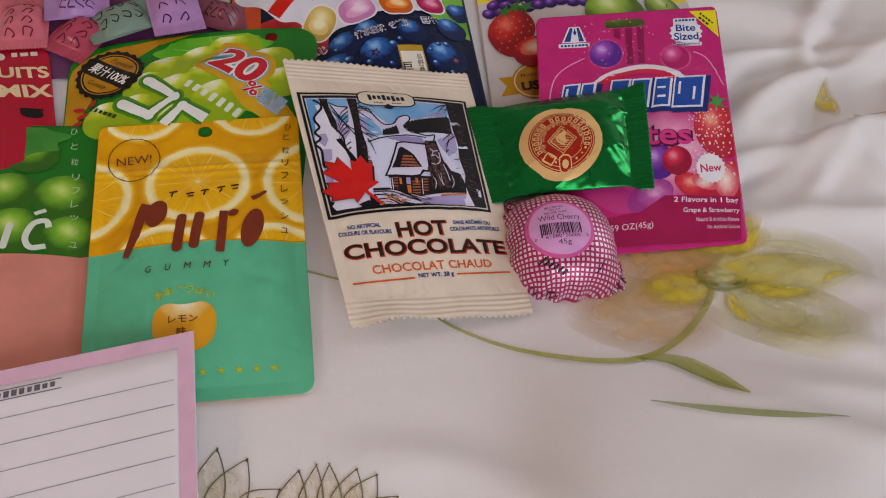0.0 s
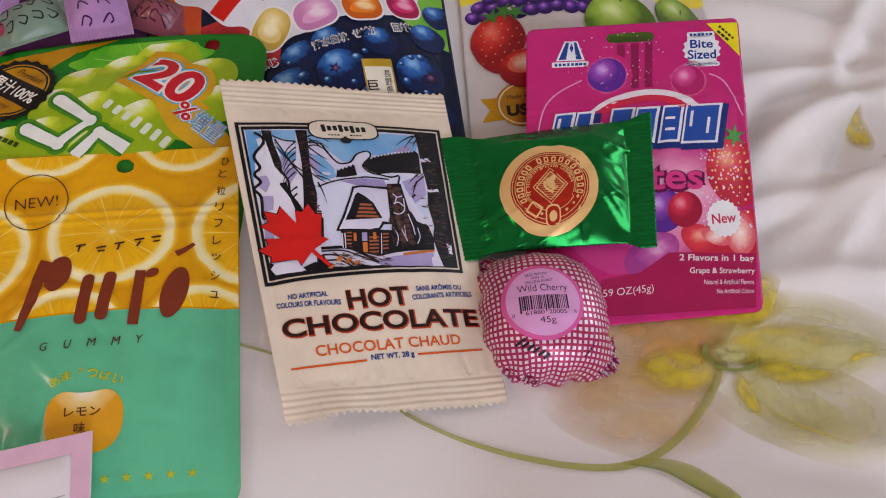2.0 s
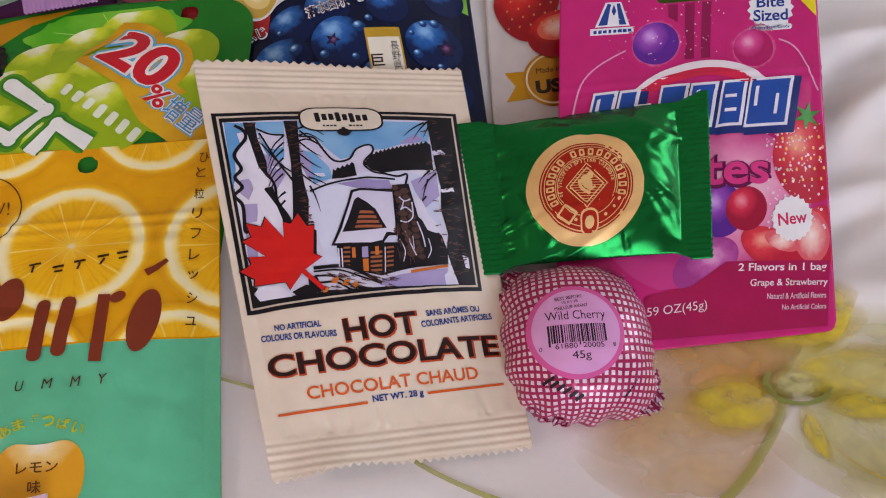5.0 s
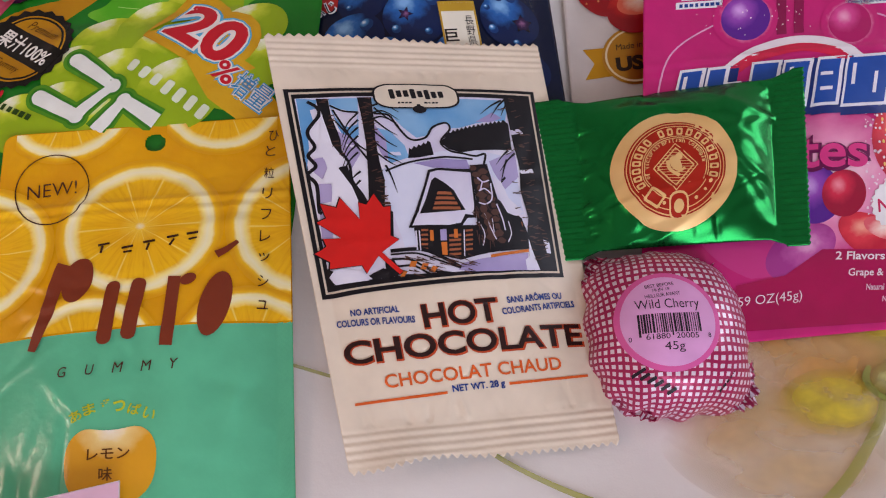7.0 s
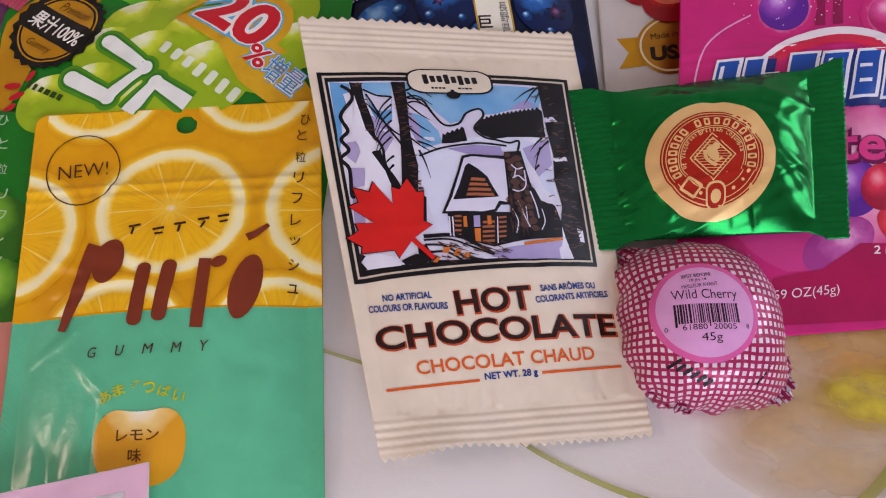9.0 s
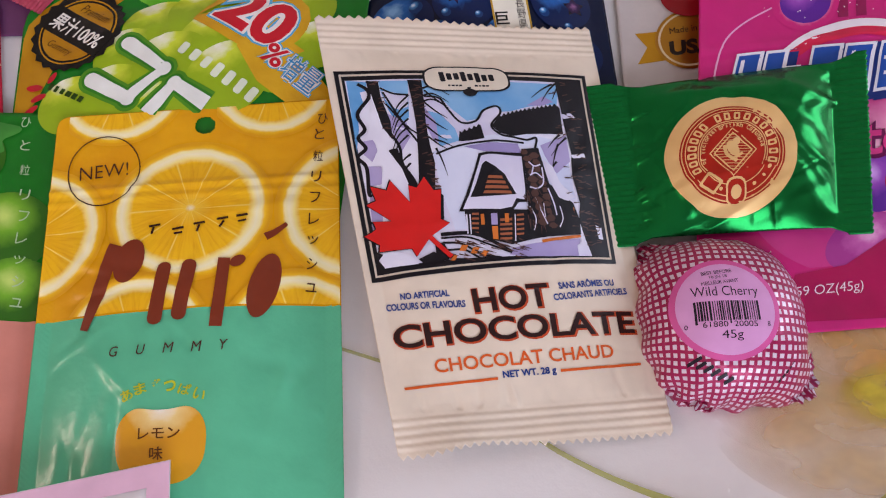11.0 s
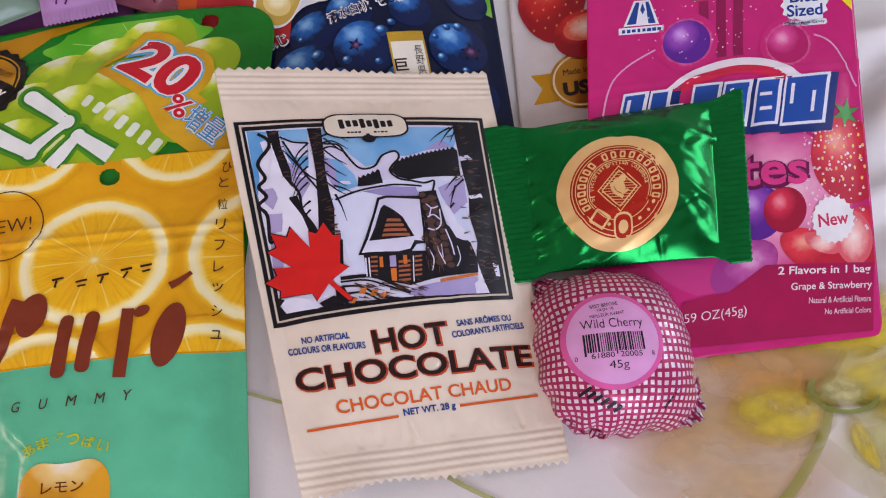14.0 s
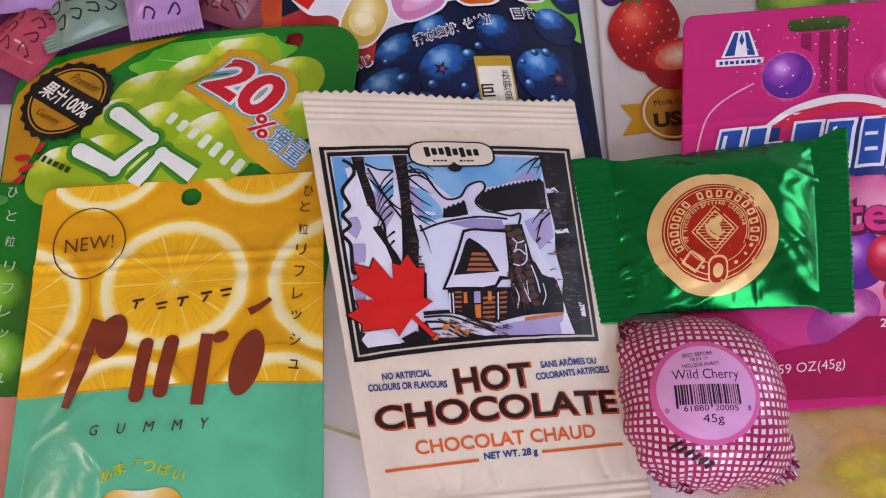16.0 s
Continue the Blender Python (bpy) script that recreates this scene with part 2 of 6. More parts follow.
# all lengths on a bag are in millimetres, a to the right and b up from its lower left corner
class Bag:
    def __init__(self, w, h, corners, bulge, seals=(6, 6, 8, 8), creases=(), power=2.4, ripple=0.0, seed=1, skewed=(0.5, 0.5)):
        self.w, self.h, self.c = w, h, np.array(corners, float)   # tl tr br bl
        self.bulge, self.seals, self.power, self.skewed = bulge, seals, power, skewed
        rng = np.random.RandomState(seed)
        n, amp, wide = creases if creases else (0, 0, 1)
        self.creases = [(rng.uniform(0, w), rng.uniform(0, h), rng.uniform(0, math.pi), rng.uniform(0.4, 1) * amp * rng.choice((-1, 1)),
                         wide * rng.uniform(0.6, 1.5), rng.uniform(8, 30)) for _ in range(n)]
        self.extra = []

    def z(self, a, b):
        l, r, d, u = self.seals
        s = np.clip((a - l) / (self.w - l - r), 0, 1)
        t = np.clip((b - d) / (self.h - d - u), 0, 1)
        p = self.power
        s2, t2 = s ** (math.log(0.5) / math.log(self.skewed[0])), t ** (math.log(0.5) / math.log(self.skewed[1]))
        dome = (1 - np.abs(2 * s2 - 1) ** p) * (1 - np.abs(2 * t2 - 1) ** p)
        out = self.bulge * dome
        inside = np.clip(dome * 3, 0, 1)
        for x, y, ang, amp, wide, long in self.creases:
            dx, dy = a - x, b - y
            q, e = dx * math.cos(ang) + dy * math.sin(ang), -dx * math.sin(ang) + dy * math.cos(ang) + 0.004 * (dx * dx) / 2
            out = out + inside * amp * np.exp(-(e / wide) ** 2 - (q / long) ** 2)
        for f in self.extra:
            out = out + f(a, b)
        return out

    def at(self, a, b, lift=0.0):
        a, b = np.asarray(a, float), np.asarray(b, float)
        s, t = (a / self.w)[..., None], (b / self.h)[..., None]
        tl, tr, br, bl = self.c
        p = (tl * (1 - s) + tr * s) * t + (bl * (1 - s) + br * s) * (1 - t)
        p[..., 2] += self.z(a, b) + lift
        return p / 1000




def sheet_mesh(bag, nx, ny, edge_low, edge_high, hole=None, left=None, right=None, bands=None):
    """Front and back of a bag as one closed mesh; the lower and upper edges follow functions of a. hole: signed distance in mm."""
    bm = bmesh.new()
    uv = bm.loops.layers.uv.new("UVMap")
    S, T = np.meshgrid(np.linspace(0, 1, nx + 1), np.linspace(0, 1, ny + 1), indexing="ij")
    lo, hi = edge_low(S * bag.w), edge_high(S * bag.w)
    B = lo + (hi - lo) * T
    lf = left(B) if left else 0 * B
    rt = right(B) if right else bag.w + 0 * B
    A = lf + (rt - lf) * S
    if hole:
        d = hole(A, B)
        step = bag.w / nx
        gx, gy = (hole(A + 0.05, B) - d) / 0.05, (hole(A, B + 0.05) - d) / 0.05
        near = np.abs(d) < step * 0.55
        A, B = np.where(near, A - gx * d, A), np.where(near, B - gy * d, B)
    P = bag.at(A, B)
    Q = bag.at(A, B)
    rim = np.minimum(np.minimum(S, 1 - S) * nx, np.minimum(T, 1 - T) * ny)
    base = bag.at(A, B)[..., 2] - bag.z(A, B) / 1000
    Q[..., 2] = np.where(rim < 0.5, P[..., 2] - 0.0003, np.minimum(base - 0.0002, P[..., 2] - 0.0004))
    fr = [[bm.verts.new(P[i, j]) for j in range(ny + 1)] for i in range(nx + 1)]
    bk = [[bm.verts.new(Q[i, j]) for j in range(ny + 1)] for i in range(nx + 1)]
    cut = np.zeros((nx, ny), bool)
    if hole:
        ca, cb = (A[:-1, :-1] + A[1:, 1:]) / 2, (B[:-1, :-1] + B[1:, 1:]) / 2
        cut = hole(ca, cb) < 0
    for i in range(nx):
        for j in range(ny):
            if cut[i, j]:
                continue
            f = bm.faces.new((fr[i][j], fr[i + 1][j], fr[i + 1][j + 1], fr[i][j + 1]))
            for lp, (p, q) in zip(f.loops, ((i, j), (i + 1, j), (i + 1, j + 1), (i, j + 1))):
                lp[uv].uv = (A[p, q], B[p, q])
            if bands:
                f.material_index = bands((A[i, j] + A[i + 1, j + 1]) / 2, (B[i, j] + B[i + 1, j + 1]) / 2)
            bm.faces.new((bk[i][j], bk[i][j + 1], bk[i + 1][j + 1], bk[i + 1][j]))
    ring = [(i, 0) for i in range(nx)] + [(nx, j) for j in range(ny)] + [(i, ny) for i in range(nx, 0, -1)] + [(0, j) for j in range(ny, 0, -1)]
    for (i, j), (p, q) in zip(ring, ring[1:] + ring[:1]):
        bm.faces.new((fr[i][j], bk[i][j], bk[p][q], fr[p][q]))
    return bm


def flat(v):
    return lambda a: v + 0 * a


def rounded(h, w, r, up=True):
    """A straight edge with rounded corners."""
    def f(a):
        d = np.clip(r - np.minimum(a, w - a), 0, r)
        drop = r - np.sqrt(np.maximum(r * r - d * d, 0))
        return h - drop if up else h + drop
    return f


def zigzag(v, pitch, depth, up=True):
    def f(a):
        t = np.abs((a / pitch) % 1 - 0.5) * 2
        return v - depth * t if up else v + depth * t
    return f


def fill(loops):
    """A flat mesh from closed loops; inner loops are holes."""
    cu = bpy.data.curves.new("outline", "CURVE")
    cu.dimensions, cu.fill_mode = "2D", "BOTH"
    for lp in loops:
        sp = cu.splines.new("POLY")
        sp.points.add(len(lp) - 1)
        for p, q in zip(sp.points, lp):
            p.co = (q[0], q[1], 0, 1)
        sp.use_cyclic_u = True
    ob = bpy.data.objects.new("outline", cu)
    me = bpy.data.meshes.new_from_object(ob)
    bpy.data.objects.remove(ob)
    bpy.data.curves.remove(cu)
    return me


def words(text, size, bold=0.0, shear=0.0, spacing=1.0):
    cu = bpy.data.curves.new("words", "FONT")
    cu.body, cu.size, cu.align_x, cu.align_y = text, size, "CENTER", "CENTER"
    cu.fill_mode, cu.offset, cu.shear, cu.space_character = "FRONT", bold, shear, spacing
    cu.resolution_u = 4
    ob = bpy.data.objects.new("words", cu)
    me = bpy.data.meshes.new_from_object(ob)
    bpy.data.objects.remove(ob)
    bpy.data.curves.remove(cu)
    return me


def circle(x, y, r, n=40, ry=None, turn=0.0):
    ry = ry or r
    out = []
    for i in range(n):
        c, s = r * math.cos(2 * math.pi * i / n), ry * math.sin(2 * math.pi * i / n)
        out.append((x + c * math.cos(turn) - s * math.sin(turn), y + c * math.sin(turn) + s * math.cos(turn)))
    return out


def bar(x, y, w, h, turn=0.0, r=0.0):
    """A bar centred on x, y, turned by degrees; r rounds its ends."""
    t = radians(turn)
    if r:
        pts = []
        for cx, cy, a0 in ((w / 2 - r, h / 2 - r, 0), (-w / 2 + r, h / 2 - r, 90), (-w / 2 + r, -h / 2 + r, 180), (w / 2 - r, -h / 2 + r, 270)):
            pts += [(cx + r * math.cos(radians(a0 + k)), cy + r * math.sin(radians(a0 + k))) for k in (0, 30, 60, 90)]
    else:
        pts = [(w / 2, h / 2), (-w / 2, h / 2), (-w / 2, -h / 2), (w / 2, -h / 2)]
    return [(x + p * math.cos(t) - q * math.sin(t), y + p * math.sin(t) + q * math.cos(t)) for p, q in pts]


def brush(points, widths):
    """A stroke of changing width along a line of points."""
    pts = [Vector(p) for p in points]
    ws = list(widths) if isinstance(widths, (list, tuple)) else [widths, widths]
    ws = np.interp(np.linspace(0, 1, len(pts)), np.linspace(0, 1, len(ws)), ws)
    left, right = [], []
    for i, p in enumerate(pts):
        d = (pts[min(i + 1, len(pts) - 1)] - pts[max(i - 1, 0)]).normalized()
        n, w = Vector((-d.y, d.x)), ws[i] / 2
        left.append(p + n * w)
        right.append(p - n * w)
    return [tuple(p) for p in left + right[::-1]]


def bow(points, n=24):
    """A smooth line through a few points."""
    p = [Vector(q) for q in points]
    p = [2 * p[0] - p[1]] + p + [2 * p[-1] - p[-2]]
    out = []
    k = len(p) - 3
    for i in range(k):
        for j in range(n // k + 1):
            t = j / (n // k + 1)
            a, b, c, d = p[i:i + 4]
            out.append(0.5 * (2 * b + (c - a) * t + (2 * a - 5 * b + 4 * c - d) * t * t + (3 * b - a - 3 * c + d) * t ** 3))
    return [tuple(q) for q in out + [p[-2]]]


def star(x, y, r0, r1, n, turn=0.0):
    return [(x + (r0 if i % 2 else r1) * math.cos(math.pi * i / n + turn), y + (r0 if i % 2 else r1) * math.sin(math.pi * i / n + turn)) for i in range(2 * n)]


def inked(bag, parent, **common):
    """A short hand for printing on one bag: few pieces become parts of their own, a mass of tiny marks one part."""
    def put(name, pieces, material, lift, label="", **kw):
        kw = {**common, **kw}
        if 1 < len(pieces) <= 14 and "unit" not in kw:
            for k, piece in enumerate(pieces):
                print_on(bag, name, [piece], material, parent, lift, label, **kw)
        else:
            ob = print_on(bag, name, pieces, material, parent, lift, label, **kw)
            if len(pieces) > 14:
                ob["kind"] = "stuff"
    return put


def print_on(bag, name, pieces, material, parent, lift=0.15, label="", grid=3.0, clip=None, unit=None):
    """Ink on a bag: flat meshes or lists of loops, laid onto its surface. A piece may be (mesh or loops, x, y, turn) to be moved first.
    unit: (x, y, rx, ry) for each piece's own -1..1 coordinates."""
    bm = bmesh.new()
    uv = bm.loops.layers.uv.new("UVMap")
    for k, piece in enumerate(pieces):
        move = Matrix.Identity(4)
        if isinstance(piece, tuple):
            piece, x, y, *turn = piece
            move = Matrix.Translation((x, y, 0)) @ Matrix.Rotation(radians(turn[0] if turn else 0), 4, "Z")
        me = piece if isinstance(piece, bpy.types.Mesh) else fill(piece)
        n0 = len(bm.verts)
        f0 = len(bm.faces)
        bm.from_mesh(me)
        bm.verts.ensure_lookup_table(), bm.faces.ensure_lookup_table()
        for v in bm.verts[n0:]:
            v.co = move @ v.co
        if n0 < len(bm.verts):
            xs, ys = [v.co.x for v in bm.verts[n0:]], [v.co.y for v in bm.verts[n0:]]
            if unit:
                cx, cy, rx, ry = unit[k]
            else:
                cx, cy, rx, ry = (min(xs) + max(xs)) / 2, (min(ys) + max(ys)) / 2, (max(xs) - min(xs)) / 2 + 1e-6, (max(ys) - min(ys)) / 2 + 1e-6
            for f in bm.faces[f0:]:
                for lp in f.loops:
                    lp[uv].uv = ((lp.vert.co.x - cx) / rx, (lp.vert.co.y - cy) / ry)
        bpy.data.meshes.remove(me)
    bmesh.ops.triangulate(bm, faces=bm.faces[:])

    def plane(co, no, side=False):
        bmesh.ops.bisect_plane(bm, geom=bm.verts[:] + bm.edges[:] + bm.faces[:], plane_co=co, plane_no=no, clear_outer=side)
    if clip:
        x0, y0, x1, y1 = clip
        plane((x0, 0, 0), (-1, 0, 0), True), plane((x1, 0, 0), (1, 0, 0), True)
        plane((0, y0, 0), (0, -1, 0), True), plane((0, y1, 0), (0, 1, 0), True)
    if len(bm.verts):
        for ax in (0, 1):
            vals = [v.co[ax] for v in bm.verts]
            x = math.ceil(min(vals) / grid) * grid
            while x < max(vals):
                no = (1, 0, 0) if ax == 0 else (0, 1, 0)
                plane((x * (1 - ax), x * ax, 0), no)
                x += grid
        co = np.array([v.co[:2] for v in bm.verts])
        P = bag.at(co[:, 0], co[:, 1], lift)
        for v, p in zip(bm.verts, P):
            v.co = p
        for f in bm.faces:
            if f.normal.z < 0:
                f.normal_flip()
        bm.normal_update()
        for f in bm.faces:
            if f.normal.z < 0:
                f.normal_flip()
    return part(name, bm, material, parent, label)


# ---- the room ----
M_WALL = plain("wall_paint", "d9d4cc", 0.85)
M_FLOOR = plain("floor_wood", "9a7a58", 0.5)
M_CEIL = plain("ceiling_paint", "ece9e4", 0.9)
M_FRAME = plain("window_paint", "efefec", 0.4)
M_CLOTH = cloth()
M_MATTRESS = plain("mattress_ticking", "e6e2dc", 0.85)

tagged(part("floor", box((-1.7, -1.6, -0.60), (2.3, 1.6, -0.55)), M_FLOOR, smooth=False), "plain brown wooden bedroom floor", "floor", kind="structure")
tagged(part("ceiling", box((-1.7, -1.6, 1.90), (2.3, 1.6, 1.98)), M_CEIL, smooth=False), "plain white painted ceiling", "ceiling", kind="structure")
tagged(part("wall_west", box((-1.7, -1.6, -0.55), (-1.6, 1.6, 1.90)), M_WALL, smooth=False), "plain off-white painted wall", "wall", kind="structure")
tagged(part("wall_north", box((-1.6, 1.5, -0.55), (2.2, 1.6, 1.90)), M_WALL, smooth=False), "plain off-white painted wall", "wall", kind="structure")


def pierced_wall(name, pieces):
    """A wall of butted blocks round a window opening."""
    whole = bmesh.new()
    for lo, hi in pieces:
        b = box(lo, hi)
        me = bpy.data.meshes.new("piece")
        b.to_mesh(me)
        b.free()
        whole.from_mesh(me)
        bpy.data.meshes.remove(me)
    tagged(part(name, whole, M_WALL, smooth=False), "plain off-white painted wall with a window opening", "wall", kind="structure")


pierced_wall("wall_south", (((-1.6, -1.6, -0.55), (-0.15, -1.5, 1.9)), ((1.25, -1.6, -0.55), (2.2, -1.5, 1.9)), ((-0.15, -1.6, -0.55), (1.25, -1.5, 0.40)), ((-0.15, -1.6, 1.55), (1.25, -1.5, 1.9))))
# the east opening is only there for the added fill lamp
pierced_wall("wall_east", (((2.2, -1.6, -0.55), (2.3, 0.35, 1.9)), ((2.2, 1.35, -0.55), (2.3, 1.6, 1.9)), ((2.2, 0.35, -0.55), (2.3, 1.35, 0.40)), ((2.2, 0.35, 1.55), (2.3, 1.35, 1.9))))
M_GLASS, _, bg = mat("window_glass")
bg.inputs["Transmission Weight"].default_value, bg.inputs["Roughness"].default_value = 1.0, 0.02


def window(name, label, at, turn, half):
    w = tagged(thing(name, label, "window", at), kind="structure")
    w.rotation_euler.z = radians(turn)
    for lo, hi in (((-half, -0.03, 0), (0.05 - half, 0.03, 1.15)), ((half - 0.05, -0.03, 0), (half, 0.03, 1.15)), ((0.05 - half, -0.03, 0), (half - 0.05, 0.03, 0.05)), ((0.05 - half, -0.03, 1.10), (half - 0.05, 0.03, 1.15)), ((-0.02, -0.03, 0.05), (0.02, 0.03, 1.10))):
        part("window_frame", box(lo, hi, 0.004), M_FRAME, w, smooth=False)
    for x0, x1 in ((0.05 - half, -0.02), (0.02, half - 0.05)):
        pane = part("pane", box((x0, -0.003, 0.05), (x1, 0.003, 1.10)), M_GLASS, w, smooth=False)
        pane.visible_shadow = False


window("window_1", "white painted window in the wall at the foot of the bed", (0.55, -1.55, 0.40), 0, 0.7)
# unseen second window, added to go with the east fill lamp
window("fill_window", "added, unseen white painted window in the wall beside the bed", (2.25, 0.85, 0.40), 90, 0.5)

bed = thing("bed", "bed with a pale mattress under the sheet", "bed", (0.1, 0.4, -0.55))
part("mattress", box((-0.78, -0.98, 0.30), (0.78, 0.98, 0.485), 0.03), M_MATTRESS, bed)
part("bed_base", box((-0.76, -0.96, 0.0), (0.76, 0.96, 0.30), 0.01), M_FLOOR, bed)

# the sheet, with folds that run out from under the bags
SHEET = Bag(1640, 2040, [(-720, 1420, 0), (920, 1420, 0), (920, -620, 0), (-720, -620, 0)], 0.0)


def folds(a, b):
    x, y = a - 720, b - 620
    out = 0 * x
    for x0, y0, ang, amp, wide, reach in FOLDS:
        c, s = math.cos(radians(ang)), math.sin(radians(ang))
        u, v = (x - x0) * c + (y - y0) * s, -(x - x0) * s + (y - y0) * c
        v = v + 0.0016 * u * u * (1 if amp > 0 else -1) + 3 * np.sin(u * 0.05 + x0)
        out = out + amp * np.exp(-(v / wide) ** 2) * np.exp(-((u - reach * 0.5) / (reach * 0.55)) ** 4)
    # slow unevenness away from the bags
    far = 1 / (1 + np.exp(-(np.hypot((x - 75) / 1.1, y - 265) - 205) / 14))
    out = out + far * (3.0 * np.sin(x * 0.031 + 1.3 * np.sin(y * 0.017)) + 2.2 * np.sin(y * 0.043 + x * 0.021 + 0.8))
    # invented rise towards the near edge: its slope shades the near right part
    shade_rise = 0.46 * 16 * np.log1p(np.exp(np.clip((188 - y) / 16, -30, 30))) / (1 + np.exp(np.clip((128 - x) / (12 + 0.35 * np.clip(70 - y, 0, 400)), -30, 30)))
    out = out + 30 * np.tanh(shade_rise / 30) / (1 + np.exp(np.clip((-120 - y) / 45, -30, 30)))
    # over the sides of the mattress the sheet hangs down
    side = np.maximum(np.maximum(x - 880, -680 - x), np.maximum(y - 1380, -580 - y))
    return out - np.clip(side, 0, 40) * 4.0 - 14 * np.clip(side / 8, 0, 1)


FOLDS = [
    (271, 359, 12, 10.1, 8, 150), (267, 331, 22, -6.8, 8, 120), (280, 317, 35, 11.2, 8, 150), (264, 284, 18, 7.9, 6, 120),
    (256, 263, 32, -5.6, 7, 110), (269, 242, 10, 9.0, 8, 150), (280, 411, -8, 10.1, 12, 190), (288, 444, 8, -6.8, 10, 160),
    (316, 199, 28, 7.9, 11, 170), (227, 151, -12, 6, 10, 190), (344, 275, 62, 9.0, 9, 130), (53, 132, -14, 4, 10, 90),
    (236, 105, 6, 5.6, 15, 200), (300, 300, -28, 5.2, 6, 90), (330, 350, 70, 6.0, 7, 90), (290, 255, 48, 4.5, 6, 80),
    (345, 200, -15, 6.0, 8, 110), (285, 175, 14, 4.5, 7, 100),
    (270, 214, -19, 9.0, 10, 110), (243, 167, -7, 8.0, 10, 130), (206, 137, -13, 6.0, 10, 130), (296, 284, 19, 8.0, 9, 120),
]
SHEET.extra.append(folds)


def sheet():
    bm = bmesh.new()

    def steps(lo, f0, f1, hi, fine, coarse):
        return np.concatenate([np.linspace(lo, f0, int((f0 - lo) / coarse), endpoint=False), np.linspace(f0, f1, int((f1 - f0) / fine), endpoint=False), np.linspace(f1, hi, int((hi - f1) / coarse) + 1)])
    xs = steps(0, 520, 1300, 1640, 3.0, 14)
    ys = steps(0, 560, 1220, 2040, 3.0, 14)
    A, B = np.meshgrid(xs, ys, indexing="ij")
    P = SHEET.at(A, B)
    V = [[bm.verts.new(P[i, j]) for j in range(len(ys))] for i in range(len(xs))]
    for i in range(len(xs) - 1):
        for j in range(len(ys) - 1):
            bm.faces.new((V[i][j], V[i + 1][j], V[i + 1][j + 1], V[i][j + 1]))
    return bm


bedsheet = tagged(part("bed_sheet", sheet(), M_CLOTH), "white cotton bed sheet with yellow watercolour flowers, creased", "bed sheet")

# ---- the bags ----
BAGS = dict(
    hot=Bag(93, 150, [(17.9, 326.4, 28.8), (117.2, 340.2, 6.8), (131.1, 189.8, 5.8), (47.4, 182.4, 14.4)], 6.0, (5, 5, 13, 14), (30, 0.5, 2.0), seed=4),
    lemon=Bag(94, 149, [(-70, 298, 8), (25, 307, 8), (32, 158, 3), (-62, 155, 3)], 6.5, (5, 5, 6, 22), (34, 0.75, 2.2), seed=9, skewed=(0.5, 0.42)),
    muscat=Bag(96, 149, [(-166, 303, 4), (-70, 302, 4), (-60, 155, 1), (-156, 152, 1)], 6.0, (5, 5, 6, 22), (10, 0.5, 4.0), seed=12),
    grape=Bag(129, 120, [(-92, 353, 4), (37, 372, 8), (26, 252, 4), (-84, 233, 1)], 5.0, (6, 6, 40, 12), (34, 0.55, 1.8), seed=21, skewed=(0.5, 0.6)),
    bites=Bag(112, 155, [(157, 366, 24), (270, 381, 24), (251, 228, 3), (143, 220, 3)], 3.0, (5, 5, 10, 34), (10, 0.6, 4.0), seed=6),
    choco=Bag(92, 64, [(113, 313, 8), (210, 319, 24), (201, 252, 18), (115, 251, 7)], 9.5, (14, 12, 2, 2), (46, 0.6, 1.8), power=3.2, seed=8),
    blue=Bag(136, 184, [(-17, 480, 3), (120, 482, 3), (127, 298, 5), (-8, 295, 3)], 12.0, (6, 6, 14, 12), (16, 0.8, 4.0), seed=15),
    mix=Bag(137, 228, [(134, 520, 3), (272, 526, 3), (266, 300, 2), (129, 294, 2)], 12.0, (7, 7, 20, 12), (12, 0.8, 5.0), seed=17),
    red=Bag(92, 140, [(-197, 355, 4), (-104, 360, 4), (-75, 222, 1), (-168, 214, 1)], 5.0, (6, 6, 40, 10), (8, 0.5, 4.0), seed=31),
    assorted=Bag(150, 185, [(-175, 520, 2), (-25, 526, 2), (-18, 340, 2), (-170, 332, 2)], 3.0, (6, 6, 10, 10), (10, 0.8, 4.0), seed=33),
    pad=Bag(100, 135, [(-115, 163, 15), (-17, 183, 15), (-6, 49, 9), (-104, 28, 9)], 0.0),
)

# the grape pouch presses the corner of the fruit candy bag down
FULL = Bag(136, 184, BAGS["blue"].c, 12.0, (6, 6, 14, 12))
BAGS["blue"].extra.append(lambda a, b: -0.9 * FULL.z(a, b) / (1 + np.exp((a - 62) / 5)) / (1 + np.exp((b - 80) / 5)))
HOT, LEMON, MUSCAT, GRAPE, BITES, CHOCO, BLUE, MIX, RED, ASSORTED, PAD = (BAGS[k] for k in "hot lemon muscat grape bites choco blue mix red assorted pad".split())


def crimp(bag, where, pitch, amp):
    """Rows of pressed ridges along a seal; where(a, b) is 1 inside it."""
    def f(a, b):
        m, along = where(a, b)
        return m * amp * np.sin(2 * math.pi * along / pitch)
    bag.extra.append(f)


